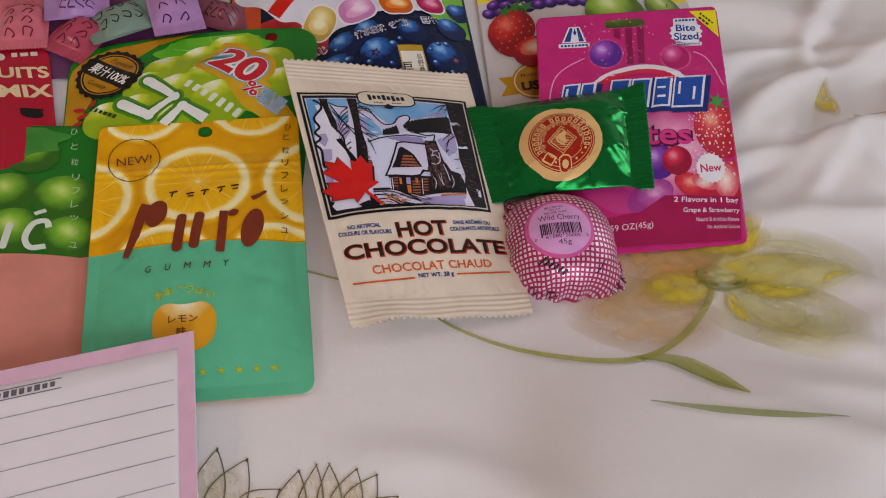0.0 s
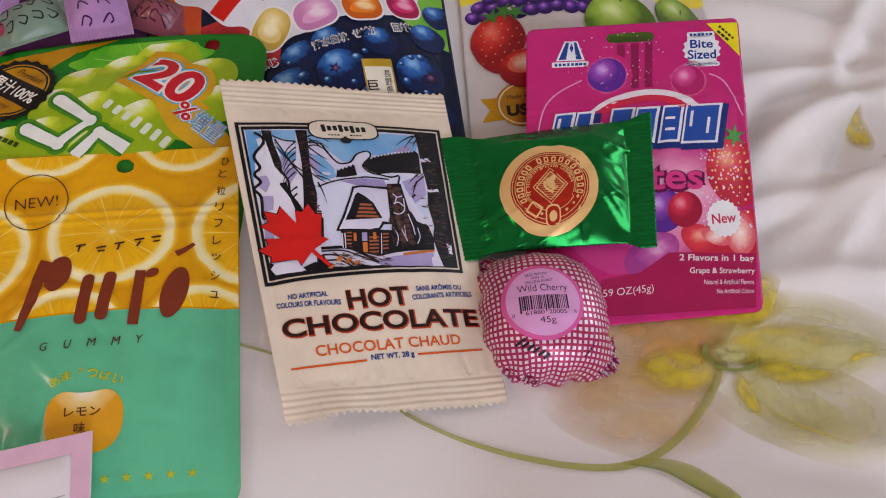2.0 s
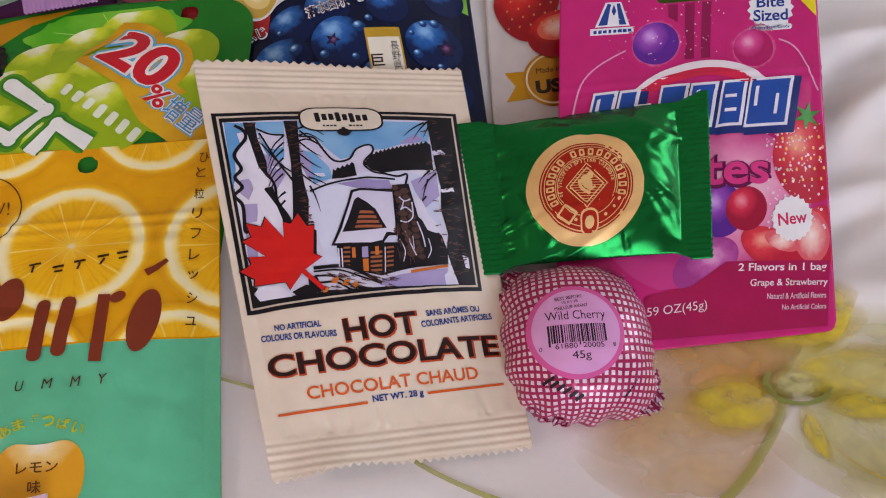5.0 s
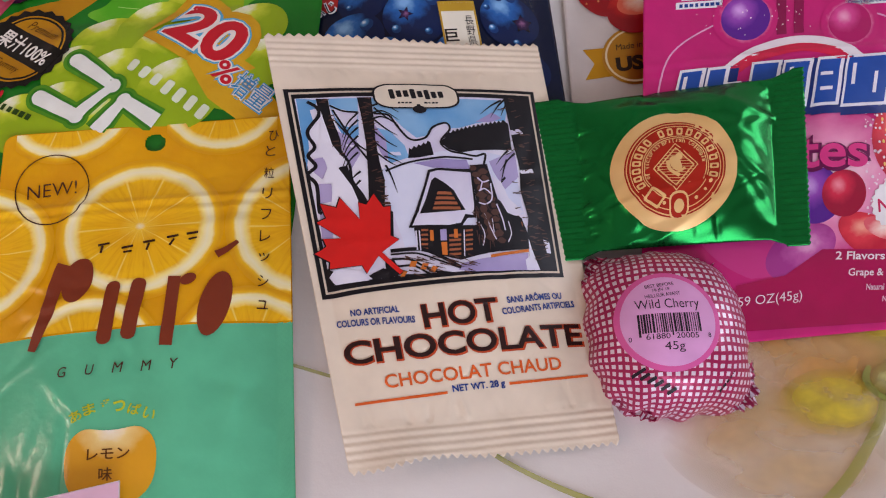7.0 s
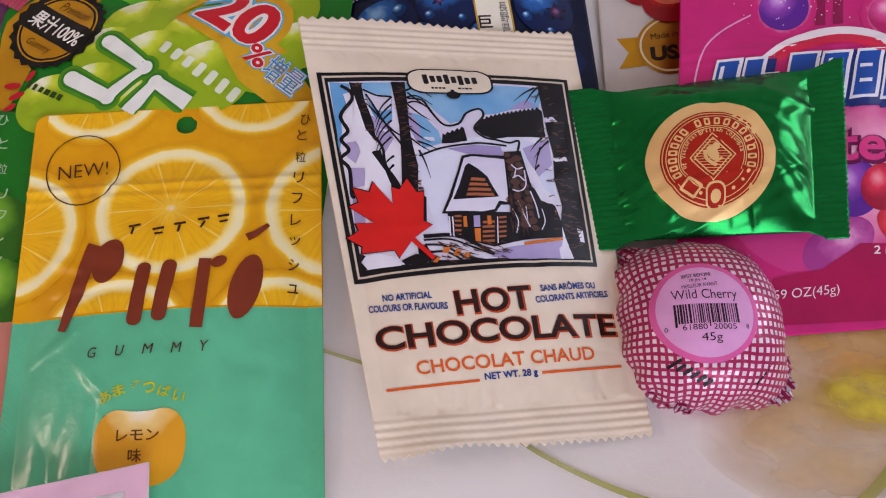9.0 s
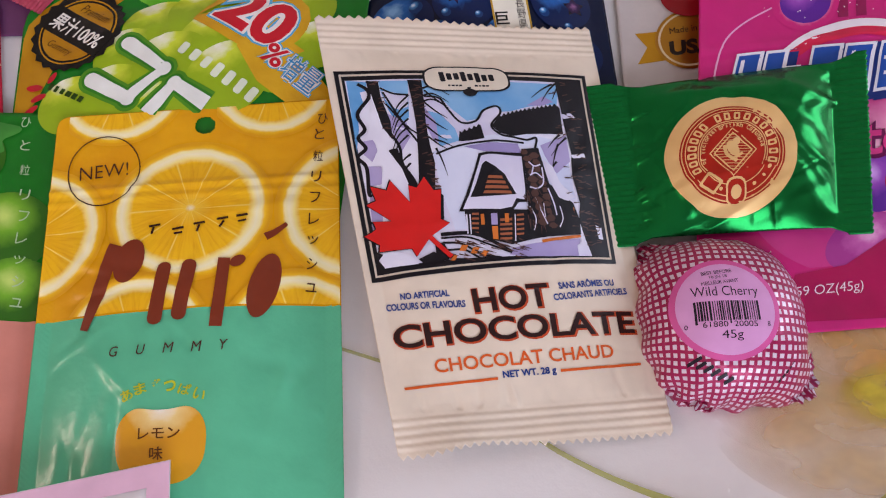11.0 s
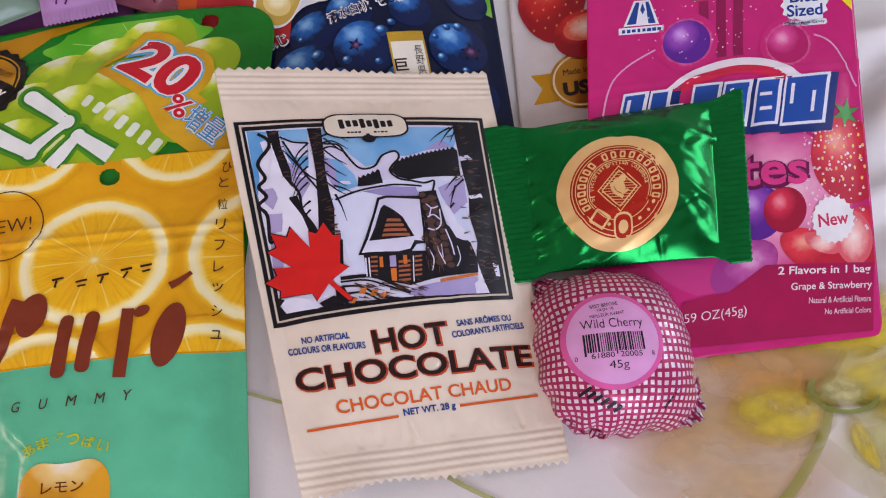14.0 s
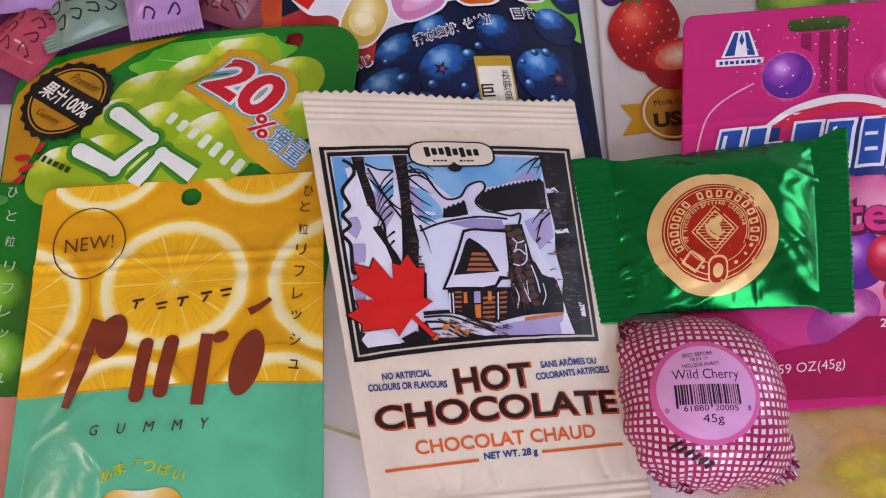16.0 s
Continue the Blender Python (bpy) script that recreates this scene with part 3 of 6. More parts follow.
crimp(HOT, lambda a, b: (np.clip((b - 136.5) / 1.5, 0, 1) * np.clip((148.5 - b) / 1, 0, 1), b), 2.5, 0.30)
HOT.extra.append(lambda a, b: np.clip((15 - b) / 15, 0, 1) * (3.2 * np.exp(-((a - 24) / 13) ** 2) - 1.6 * np.exp(-((a - 4) / 8) ** 2) + 1.0 * np.sin(a * .14)))
crimp(HOT, lambda a, b: (np.clip((13 - b) / 1.5, 0, 1) * np.clip((b - 1.5) / 1, 0, 1), b), 2.5, 0.28)
crimp(CHOCO, lambda a, b: (np.clip((13 - a) / 1.0, 0, 1), b), 2.2, 0.16)
crimp(CHOCO, lambda a, b: (np.clip((a - 81) / 1.0, 0, 1), b), 2.2, 0.18)


def pucker(bag, edge, inward, along, across, n, amp, reach, seed):
    """Small folds that run inwards from a seal and die out."""
    rng = np.random.RandomState(seed)
    lines = [(rng.uniform(0.06, 0.94) * across, rng.uniform(-0.35, 0.35), rng.uniform(0.8, 1.7), amp * rng.uniform(-1, 1), reach * rng.uniform(0.5, 1.3)) for _ in range(n)]

    def f(a, b):
        d, s = ((b - edge) * inward, a) if along == "a" else ((a - edge) * inward, b)
        out = 0
        for x, slope, wide, high, far in lines:
            out = out + high * np.exp(-((s - x - slope * d) / (wide * (1 + 0.06 * np.clip(d, 0, 60)))) ** 2) * np.exp(-np.clip(d, 0, None) / far) * np.clip(d / 1.5 + 0.4, 0, 1)
        return out
    bag.extra.append(f)


pucker(HOT, 13, 1, "a", 93, 16, 0.8, 9, 3)
pucker(HOT, 136, -1, "a", 93, 12, 0.5, 6, 4)
pucker(CHOCO, 13, 1, "b", 64, 12, 1.1, 7, 5)
pucker(CHOCO, 81, -1, "b", 64, 12, 0.9, 8, 6)
pucker(LEMON, 88, -1, "b", 149, 14, 0.5, 6, 7)
pucker(GRAPE, 122, -1, "a", 129, 14, 0.6, 7, 8)

# the zip line and the dotted side seals of the lemon pouch
LEMON.extra.append(lambda a, b: 0.75 * np.exp(-((b - 118.8 - 0.004 * a) / 1.2) ** 2) + 0.45 * np.exp(-((b - 114.8) / 1.1) ** 2))
LEMON.extra.append(lambda a, b: 0.13 * np.clip(np.maximum(a - 88, 5 - a), 0, 1) * np.clip((84 - b) / 3, 0, 1) * np.sin(a * 3.6) * np.sin(b * 3.6))
BITES.extra.append(lambda a, b: 0.5 * np.exp(-((b - 108.5) / 1.3) ** 2) + 0.35 * np.exp(-((b - 104) / 1.2) ** 2))

M_CREAM = film("cream_paper_film", "ead9c2", 0.42, wrinkle=0.25)
M_LEMON = film("lemon_yellow_film", "f2b200", 0.18, second="e29c00")
M_GREENF = film("green_film", "127a1c", 0.2, wrinkle=0.5)
M_PINKF = film("magenta_film", "cd2676", 0.2, wrinkle=0.45)
M_FOILG = foil("green_foil", "067a36", 0.24, 30.0, 0.35)
M_BLUEF = film("dark_blue_film", "0b1634", 0.2, wrinkle=0.6)
M_WHITEF = film("white_film", "d3ccc9", 0.25)
M_REDF = film("red_film", "b5172f", 0.25)
M_PURPLEF = film("purple_film", "6b3a63", 0.22)
M_PAPER = plain("paper", "f0eaec", 0.8)
M_GING = gingham()
M_MINT = film("mint_film", "5cc294", 0.22)
M_SALMON = film("salmon_film", "d98a78", 0.28)
M_YELLOWF = film("sunny_yellow_film", "e8d21a", 0.25, second="f0e05a")


def bag_thing(name, label, category, bag, material, nx, ny, low, high, part_name="pouch", hole=None, more=(), **kw):
    t = thing(name, label, category)
    ob = part(part_name, sheet_mesh(bag, nx, ny, low, high, hole, **kw), material, t)
    for m in more:
        ob.data.materials.append(m)
    return t


def disc_hole(x, y, r):
    return lambda a, b: np.hypot(a - x, b - y) - r


def slot_hole(x, y, half, r):
    return lambda a, b: np.hypot(np.maximum(np.abs(a - x) - half, 0), b - y) - r


hot = bag_thing("hot_chocolate_sachet", "cream paper hot chocolate sachet with a printed winter cabin", "sachet", HOT, M_CREAM, 186, 310, lambda a: zigzag(0, 3.1, 1.6, False)(a) + 1.6 * np.exp(-((a - 30) / 14) ** 2) - 0.6 * np.exp(-((a - 8) / 8) ** 2), lambda a: zigzag(150, 3.1, 1.5)(a) + 0.8 * np.sin(a * .07), "sachet")
lemon = bag_thing("lemon_gummy_pouch", "yellow and mint green lemon gummy pouch lying on the sheet", "gummy pouch", LEMON, M_LEMON, 190, 290, rounded(0, 94, 6, False), rounded(149, 94, 4), hole=disc_hole(49, 142, 3.4), more=(M_MINT,), bands=lambda a, b: int(b < 73.6))
muscat = bag_thing("muscat_gummy_pouch", "green and salmon pink muscat gummy pouch", "gummy pouch", MUSCAT, M_GREENF, 96, 100, rounded(0, 96, 6, False), rounded(149, 96, 4), more=(M_SALMON,), bands=lambda a, b: int(b < 73.0))
grape = bag_thing("grape_gummy_pouch", "green grape gummy pouch with gold badge", "gummy pouch", GRAPE, M_GREENF, 131, 110, flat(0), lambda a: rounded(120, 129, 15)(a) + 4.5 * np.sin(np.pi * a / 129), hole=disc_hole(103, 116, 3.4))
bites = bag_thing("chewy_bites_pouch", "magenta chewy candy bites pouch under the green chocolate", "candy pouch", BITES, M_PINKF, 112, 150, rounded(0, 112, 4, False), rounded(155, 112, 4), hole=slot_hole(53, 147, 9.5, 3.0))
choco = bag_thing("wrapped_chocolate", "shiny green foil wrapped chocolate with a gold seal", "chocolate", CHOCO, M_FOILG, 150, 120, lambda a: 2.6 * np.clip(np.minimum(a - 11, 84 - a) / 6, 0, 1) ** 0.7, lambda a: 64 - 3.4 * np.clip(np.minimum(a - 9, 88 - a) / 9, 0, 1) ** 0.7, "wrapper", left=lambda b: 0.5 * np.abs((b / 1.9) % 1 - 0.5) * 2, right=lambda b: 92 - 0.6 * np.abs((b / 1.9) % 1 - 0.5) * 2)
blue = bag_thing("fruit_candy_bag", "blue and white fruit candy bag with printed blueberries", "candy bag", BLUE, M_BLUEF, 110, 150, zigzag(0, 3, 1, False), zigzag(184, 3, 1), "bag")
mix = bag_thing("fruit_chews_bag", "white and yellow fruit chews bag with printed fruit", "candy bag", MIX, M_WHITEF, 90, 150, zigzag(0, 3, 1, False), zigzag(228, 3, 1), "bag", more=(M_YELLOWF,), bands=lambda a, b: int(b > 108 + 3 * math.sin(a * 0.1)))
red = bag_thing("fruits_mix_pouch", "red fruits mix candy pouch", "candy pouch", RED, M_REDF, 80, 90, flat(0), rounded(140, 92, 12))
assorted = bag_thing("assorted_candy_bag", "purple printed bag of assorted wrapped gummies", "candy bag", ASSORTED, M_PURPLEF, 90, 110, flat(0), zigzag(185, 3, 1), "bag")
pad = bag_thing("notepad", "white lined notepad with a pink border", "notepad", PAD, M_PAPER, 10, 10, flat(0), flat(135), "paper_block")

# the gingham-wrapped chocolate ball
BALL = dict(x=150.0, y=225.5, z=3.0, rx=26.5, ry=28.0, h=24.0)


def ball_point(u, v, lift=0.0):
    """u: angle, v: 0 at the top, 1 at the base."""
    B = BALL
    puff = np.sin(np.clip(v, 0, 1) * math.pi * 0.5) ** 0.8
    square = 1 / (np.abs(np.cos(u)) ** 3.0 + np.abs(np.sin(u)) ** 3.0) ** (1 / 3.0)
    corner = 1 + 0.20 * np.exp(-((((u - radians(-42)) + math.pi) % (2 * math.pi) - math.pi) / 0.22) ** 2) * v ** 4 + 0.12 * np.exp(-((((u - radians(140)) + math.pi) % (2 * math.pi) - math.pi) / 0.22) ** 2) * v ** 3
    pleat = 1 + 0.028 * np.sin(u * 17 + 1.5 * np.sin(u * 3)) * np.clip((v - 0.55) / 0.4, 0, 1)
    k = 0.3 + 0.4 * v ** 2
    r = puff * (k * square + 1 - k) * corner * pleat
    zz = B["z"] + B["h"] * np.cos(np.clip(v, 0, 1) * math.pi * 0.5) ** 0.85 * (1 + 0.012 * np.sin(u * 5) * v)
    zz = np.where(v > 0.93, zz - (v - 0.93) * 40, zz)
    tx, ty = -0.05, 0.0
    x, y = B["rx"] * r * np.cos(u), B["ry"] * r * np.sin(u)
    return np.stack([B["x"] + x, B["y"] + y, zz + tx * y * 0.6 + ty * x + lift], -1) / 1000


def ball():
    bm = bmesh.new()
    uv = bm.loops.layers.uv.new("UVMap")
    nu, nv = 140, 40
    V = [[bm.verts.new(ball_point(np.float64(2 * math.pi * i / nu), np.float64(max(j / nv, 0.004)))) for j in range(nv + 1)] for i in range(nu)]

    def co(i, j):
        r = 33 * (j / nv) ** 0.85
        return (r * math.cos(2 * math.pi * i / nu), r * math.sin(2 * math.pi * i / nu))
    for i in range(nu):
        k = (i + 1) % nu
        for j in range(nv):
            f = bm.faces.new((V[i][j], V[i][j + 1], V[k][j + 1], V[k][j]))
            for lp, (p, q) in zip(f.loops, ((i, j), (i, j + 1), (i + 1, j + 1), (i + 1, j))):
                lp[uv].uv = co(p, q)
    bm.faces.new([V[i][0] for i in range(nu)])
    bm.faces.new([V[i][nv] for i in range(nu - 1, -1, -1)])
    bmesh.ops.recalc_face_normals(bm, faces=bm.faces[:])
    return bm


class BallTop:
    """The ball's upper side, in mm from its middle."""
    def at(self, a, b, lift=0.0):
        a, b = np.asarray(a, float), np.asarray(b, float)
        u = np.arctan2(b / BALL["ry"], a / BALL["rx"])
        square = 1 / (np.abs(np.cos(u)) ** 3.0 + np.abs(np.sin(u)) ** 3.0) ** (1 / 3.0)
        rho = np.hypot(a / BALL["rx"], b / BALL["ry"]) / (0.36 * square + 0.64)
        v = np.arcsin(np.clip(rho, 0, 0.999) ** 1.25) * 2 / math.pi
        p = ball_point(u, v, lift)
        p[..., 0], p[..., 1] = (BALL["x"] + a) / 1000, (BALL["y"] + b) / 1000
        return p


cherry = thing("chocolate_ball", "round chocolate wrapped in pink and white gingham foil", "chocolate")
part("wrapper", ball(), M_GING, cherry)


def foil_tail(u, out, wide, seed):
    """A pinched, pleated corner of the foil that stands out at the foot of the ball."""
    rng = np.random.RandomState(seed)
    bm = bmesh.new()
    uv = bm.loops.layers.uv.new("UVMap")
    base = ball_point(np.float64(u), np.float64(0.80)) * 1000
    c, s = math.cos(u), math.sin(u)
    rows = []
    for i in range(13):
        row = []
        for j in range(7):
            side, far = (i / 12 - 0.5), j / 6
            e = side * wide * (0.95 - 0.45 * far + 0.25 * far * far)
            f = -3.0 + far * out * (1 - 0.9 * abs(side) + 0.18 * rng.uniform(-1, 1))
            z = base[2] - far * base[2] * 0.45 + (1.1 if i % 2 else -0.6) * (0.4 + 0.6 * far) + rng.uniform(-0.3, 0.3)
            row.append(bm.verts.new(((base[0] + f * c - e * s) / 1000, (base[1] + f * s + e * c) / 1000, z / 1000)))
        rows.append(row)
    for i in range(12):
        for j in range(6):
            q = bm.faces.new((rows[i][j], rows[i][j + 1], rows[i + 1][j + 1], rows[i + 1][j]))
            for lp, (p, r) in zip(q.loops, ((i, j), (i, j + 1), (i + 1, j + 1), (i + 1, j))):
                lp[uv].uv = (p * wide / 12, r * out / 6)
    bmesh.ops.solidify(bm, geom=bm.faces[:], thickness=0.00025)
    bmesh.ops.recalc_face_normals(bm, faces=bm.faces[:])
    return bm


for u, out, wide, seed in ((-40, 9.0, 20, 1), (135, 8.5, 19, 2), (46, 8.0, 18, 3), (-118, 5.5, 20, 4)):
    part("foil_tail", foil_tail(radians(u), out, wide, seed), M_GING, cherry, "crumpled foil corner", smooth=False)

# ---- printing ----
INKS = {}


def ink(colour, rough=0.3, metal=0.0):
    key = (colour, rough, metal)
    if key not in INKS:
        INKS[key] = film("ink", colour, rough, metal, vary=0.1, wrinkle=0.25)
    return INKS[key]


def word(text, x, y, w, h, turn=0.0, bold=0.0, shear=0.0):
    """Lettering scaled to a width and height in mm."""
    me = words(text, 1.0, bold, shear)
    co = np.empty(len(me.vertices) * 3)
    me.vertices.foreach_get("co", co)
    co = co.reshape(-1, 3)
    lo, hi = co.min(0), co.max(0)
    s = np.array([w / (hi[0] - lo[0]), h / (hi[1] - lo[1]), 0])
    me.vertices.foreach_set("co", ((co - (lo + hi) / 2) * s).ravel())
    return (me, x, y, turn)


def rows_of_bars(x, y, w, h, n, turn=0.0, seed=1):
    """Writing too small to read: n short bars in a row."""
    rng = random.Random(seed)
    out, t, cx = [], radians(turn), -w / 2
    for i in range(n):
        bw = w / n * rng.uniform(0.55, 0.85)
        q = cx + w / n / 2
        out.append([bar(x + q * math.cos(t), y + q * math.sin(t), bw, h * rng.uniform(0.75, 1), turn)])
        cx += w / n
    return out


# -- hot chocolate sachet: the winter scene in its frame
def P(i, j):
    return (5.6 + i * (77.6 - 2.4 * (1 - j)), 58.2 + j * (66.2))


def poly(*pts):
    return [[P(*p) for p in pts]]


def stroke(pts, w, n=24):
    return [brush(bow([P(*p) for p in pts], n), w)]


K = ink("0f0a12", 0.42)
SNOW, LILAC, SKY = film("snow_ink", "e9e7f4", 0.36, second="d2cde6"), film("lilac_ink", "b3a6d0", 0.36, second="9c90c4"), film("sky_ink", "4f97d2", 0.36, second="86b8e0")
CRIMSON, BARK, TIMBER, ORANGE = ink("dc1f18", 0.34), ink("54372f", 0.38), ink("a8603c", 0.38), ink("d9762a", 0.38)
put = inked(HOT, hot, grid=2.0)
put("picture_frame", [[[(2.6, 128.0), (87.6, 128.2), (84.6, 55.6), (2.2, 53.8)], [(4.0, 126.8), (86.2, 127.0), (83.3, 57.0), (3.6, 55.3)]]], K, 0.2, "black printed border")
put("picture_frame", [[[(4.7, 126.0), (85.4, 126.2), (82.6, 57.7), (4.3, 56.0)], [P(0, 1), P(1, 1), P(1, 0), P(0, 0)]]], K, 0.2)
rng = random.Random(3)
put("snow_ground", [poly((0, 0), (1, 0), (1, 1), (0, 1))], SNOW, 0.16, "pale lilac printed snow")
put("hill", [poly((.30, .56), (.43, .62), (.56, .65), (.72, .66), (.9, .62), (.9, .3), (.45, .16), (.34, .14), (.31, .36))], film("hill_ink", "cfd4ee", 0.36, second="dfe2f4"), 0.18, "pale blue printed hill")
put("sky", [poly((0.006, 1), (0.086, 0.988), (0.079, 0.935), (0.052, 0.928), (0.058, 0.867), (0.025, 0.812), (0.021, 0.723), (-0.005, 0.67), (-0.003, 0.614), (-0.005, 0.591)),
     poly((0.134, 0.992), (0.256, 0.988), (0.233, 0.766), (0.185, 0.705), (0.154, 0.814), (0.138, 0.924)),
     poly((0.311, 0.988), (0.923, 0.986), (0.89, 0.85), (0.826, 0.847), (0.748, 0.826), (0.677, 0.797), (0.629, 0.791), (0.608, 0.826), (0.557, 0.807), (0.52, 0.748), (0.473, 0.734), (0.419, 0.805), (0.378, 0.877), (0.312, 0.897)),
     poly((0.3, 0.808), (0.365, 0.779), (0.416, 0.69), (0.426, 0.622), (0.34, 0.59), (0.326, 0.669))], SKY, 0.2, "blue printed sky")
put("mountain", [poly((0.139, 0.933), (0.186, 0.923), (0.244, 0.892), (0.235, 0.827), (0.199, 0.811), (0.168, 0.83), (0.15, 0.877)),
     poly((0.312, 0.897), (0.378, 0.877), (0.403, 0.779), (0.371, 0.779), (0.308, 0.816)),
     poly((0.403, 0.779), (0.459, 0.725), (0.524, 0.734), (0.556, 0.798), (0.611, 0.822), (0.624, 0.781), (0.579, 0.715), (0.605, 0.66), (0.551, 0.649), (0.533, 0.707), (0.48, 0.69), (0.426, 0.672))], SNOW, 0.24)
put("lilac_shadow", [poly((0.03, 0.656), (0.073, 0.657), (0.079, 0.591), (0.05, 0.54), (0.02, 0.585)),
     poly((0.017, 0.522), (0.083, 0.51), (0.076, 0.418), (0.008, 0.415)),
     poly((0.013, 0.367), (0.067, 0.359), (0.057, 0.206), (0.028, 0.136), (-0.005, 0.143)),
     poly((0.14, 0.798), (0.218, 0.741), (0.225, 0.656), (0.178, 0.578), (0.155, 0.68)),
     poly((0.303, 0.825), (0.341, 0.735), (0.338, 0.624), (0.323, 0.607), (0.295, 0.719)),
     poly((0.44, 0.586), (0.546, 0.608), (0.676, 0.6), (0.685, 0.545), (0.519, 0.557)),
     poly((0.777, 0.593), (0.908, 0.668), (0.908, 0.513), (0.831, 0.434), (0.79, 0.534)),
     poly((0.571, 0.041), (0.703, 0.067), (0.892, 0.086), (0.874, -0.005), (0.638, -0.005), (0.556, 0.009)),
     poly((0.749, 0.836), (0.834, 0.901), (0.878, 0.868), (0.818, 0.838))], LILAC, 0.24)
put("fir_forest", [poly((0.574, 0.701), (0.619, 0.766), (0.628, 0.761), (0.64, 0.783), (0.648, 0.771), (0.66, 0.792), (0.668, 0.779), (0.68, 0.799), (0.687, 0.786), (0.699, 0.806), (0.707, 0.792), (0.719, 0.812), (0.726, 0.798), (0.739, 0.818), (0.746, 0.804), (0.759, 0.824), (0.766, 0.81), (0.779, 0.829), (0.786, 0.815), (0.799, 0.835), (0.806, 0.821), (0.819, 0.841), (0.827, 0.827), (0.839, 0.847), (0.847, 0.832), (0.859, 0.852), (0.867, 0.838), (0.88, 0.858), (0.902, 0.833), (0.897, 0.671), (0.725, 0.658), (0.656, 0.644), (0.603, 0.663)),
     poly((0.421, 0.617), (0.433, 0.676), (0.442, 0.665), (0.455, 0.686), (0.464, 0.675), (0.476, 0.696), (0.485, 0.685), (0.499, 0.706), (0.507, 0.695), (0.52, 0.716), (0.529, 0.706), (0.534, 0.632), (0.47, 0.62))], K, 0.28, "black printed forest")
put("twig", [stroke([(0.311, 0.887), (0.371, 0.873), (0.4, 0.805), (0.446, 0.725), (0.511, 0.734), (0.552, 0.798), (0.614, 0.823), (0.624, 0.781), (0.574, 0.706), (0.604, 0.655), (0.661, 0.638), (0.72, 0.623), (0.765, 0.636), (0.751, 0.574)], 0.75, 60),
     stroke([(0.316, 0.549), (0.402, 0.585), (0.494, 0.608), (0.599, 0.616), (0.704, 0.604)], 0.7, 24),
     stroke([(0.048, 0.977), (0.082, 0.94), (0.083, 0.891), (0.026, 0.804), (0.044, 0.719), (0.011, 0.675), (0.034, 0.615), (-0.005, 0.574), (0.022, 0.513), (0.013, 0.383), (0.025, 0.365)], 1.2, 60),
     stroke([(0.09, 0.925), (0.103, 0.837), (0.127, 0.727), (0.17, 0.611), (0.171, 0.514), (0.205, 0.422), (0.22, 0.35)], 0.9, 40),
     stroke([(0.135, 0.951), (0.185, 0.914), (0.247, 0.9)], 0.7, 24),
     stroke([(0.144, 0.924), (0.191, 0.769), (0.251, 0.62)], 0.7, 24),
     stroke([(0.147, 0.85), (0.21, 0.726), (0.263, 0.663)], 0.6, 24),
     stroke([(0.247, 0.9), (0.197, 0.837), (0.162, 0.755)], [.7, .5, .15], 10),
     stroke([(0.241, 0.854), (0.192, 0.794), (0.157, 0.716)], [.7, .5, .15], 10),
     stroke([(0.235, 0.809), (0.186, 0.752), (0.151, 0.671)], [.7, .5, .15], 10),
     stroke([(0.229, 0.758), (0.18, 0.705), (0.145, 0.623)], [.7, .5, .15], 10),
     stroke([(0.223, 0.717), (0.174, 0.661), (0.139, 0.582)], [.7, .5, .15], 10),
     stroke([(0.216, 0.665), (0.168, 0.612), (0.132, 0.535)], [.7, .5, .15], 10),
     stroke([(0.316, 0.925), (0.363, 0.858), (0.402, 0.823)], [.7, .5, .15], 10),
     stroke([(0.306, 0.85), (0.354, 0.789), (0.393, 0.752)], [.7, .5, .15], 10),
     stroke([(0.297, 0.781), (0.345, 0.717), (0.383, 0.682)], [.7, .5, .15], 10),
     stroke([(0.289, 0.72), (0.337, 0.66), (0.376, 0.623)], [.7, .5, .15], 10),
     stroke([(0.282, 0.672), (0.33, 0.607), (0.369, 0.572)], [.7, .5, .15], 10),
     stroke([(0.304, 0.935), (0.356, 0.95), (0.417, 0.892)], [.8, .6, .2], 10),
     stroke([(0.298, 0.888), (0.35, 0.902), (0.411, 0.845)], [.8, .6, .2], 10),
     stroke([(0.293, 0.851), (0.345, 0.864), (0.407, 0.81)], [.8, .6, .2], 10),
     stroke([(0.32, 0.582), (0.336, 0.519), (0.349, 0.426)], [.8, .5, .12], 10),
     stroke([(0.321, 0.633), (0.361, 0.611), (0.401, 0.579)], [.8, .5, .12], 10),
     stroke([(0.205, 0.51), (0.173, 0.475), (0.138, 0.423)], [.8, .5, .12], 10),
     stroke([(0.212, 0.558), (0.184, 0.535), (0.155, 0.5)], [.8, .5, .12], 10),
     stroke([(0.903, 0.991), (0.864, 0.939), (0.822, 0.865)], [.8, .5, .12], 10),
     stroke([(0.888, 0.986), (0.833, 0.944), (0.777, 0.885)], [.8, .5, .12], 10),
     stroke([(0.879, 0.667), (0.846, 0.631), (0.81, 0.579)], [.8, .5, .12], 10),
     stroke([(0.908, 0.65), (0.866, 0.604), (0.821, 0.538)], [.8, .5, .12], 10),
     stroke([(0.923, 0.986), (0.9, 0.944), (0.874, 0.882)], [.8, .5, .12], 10),
     stroke([(0.841, 0.503), (0.815, 0.468), (0.786, 0.415)], [.8, .5, .12], 10),
     stroke([(0.864, 0.611), (0.841, 0.549), (0.813, 0.459)], [.8, .5, .12], 10)], K, 0.34, "thin black drawn branches and outlines")
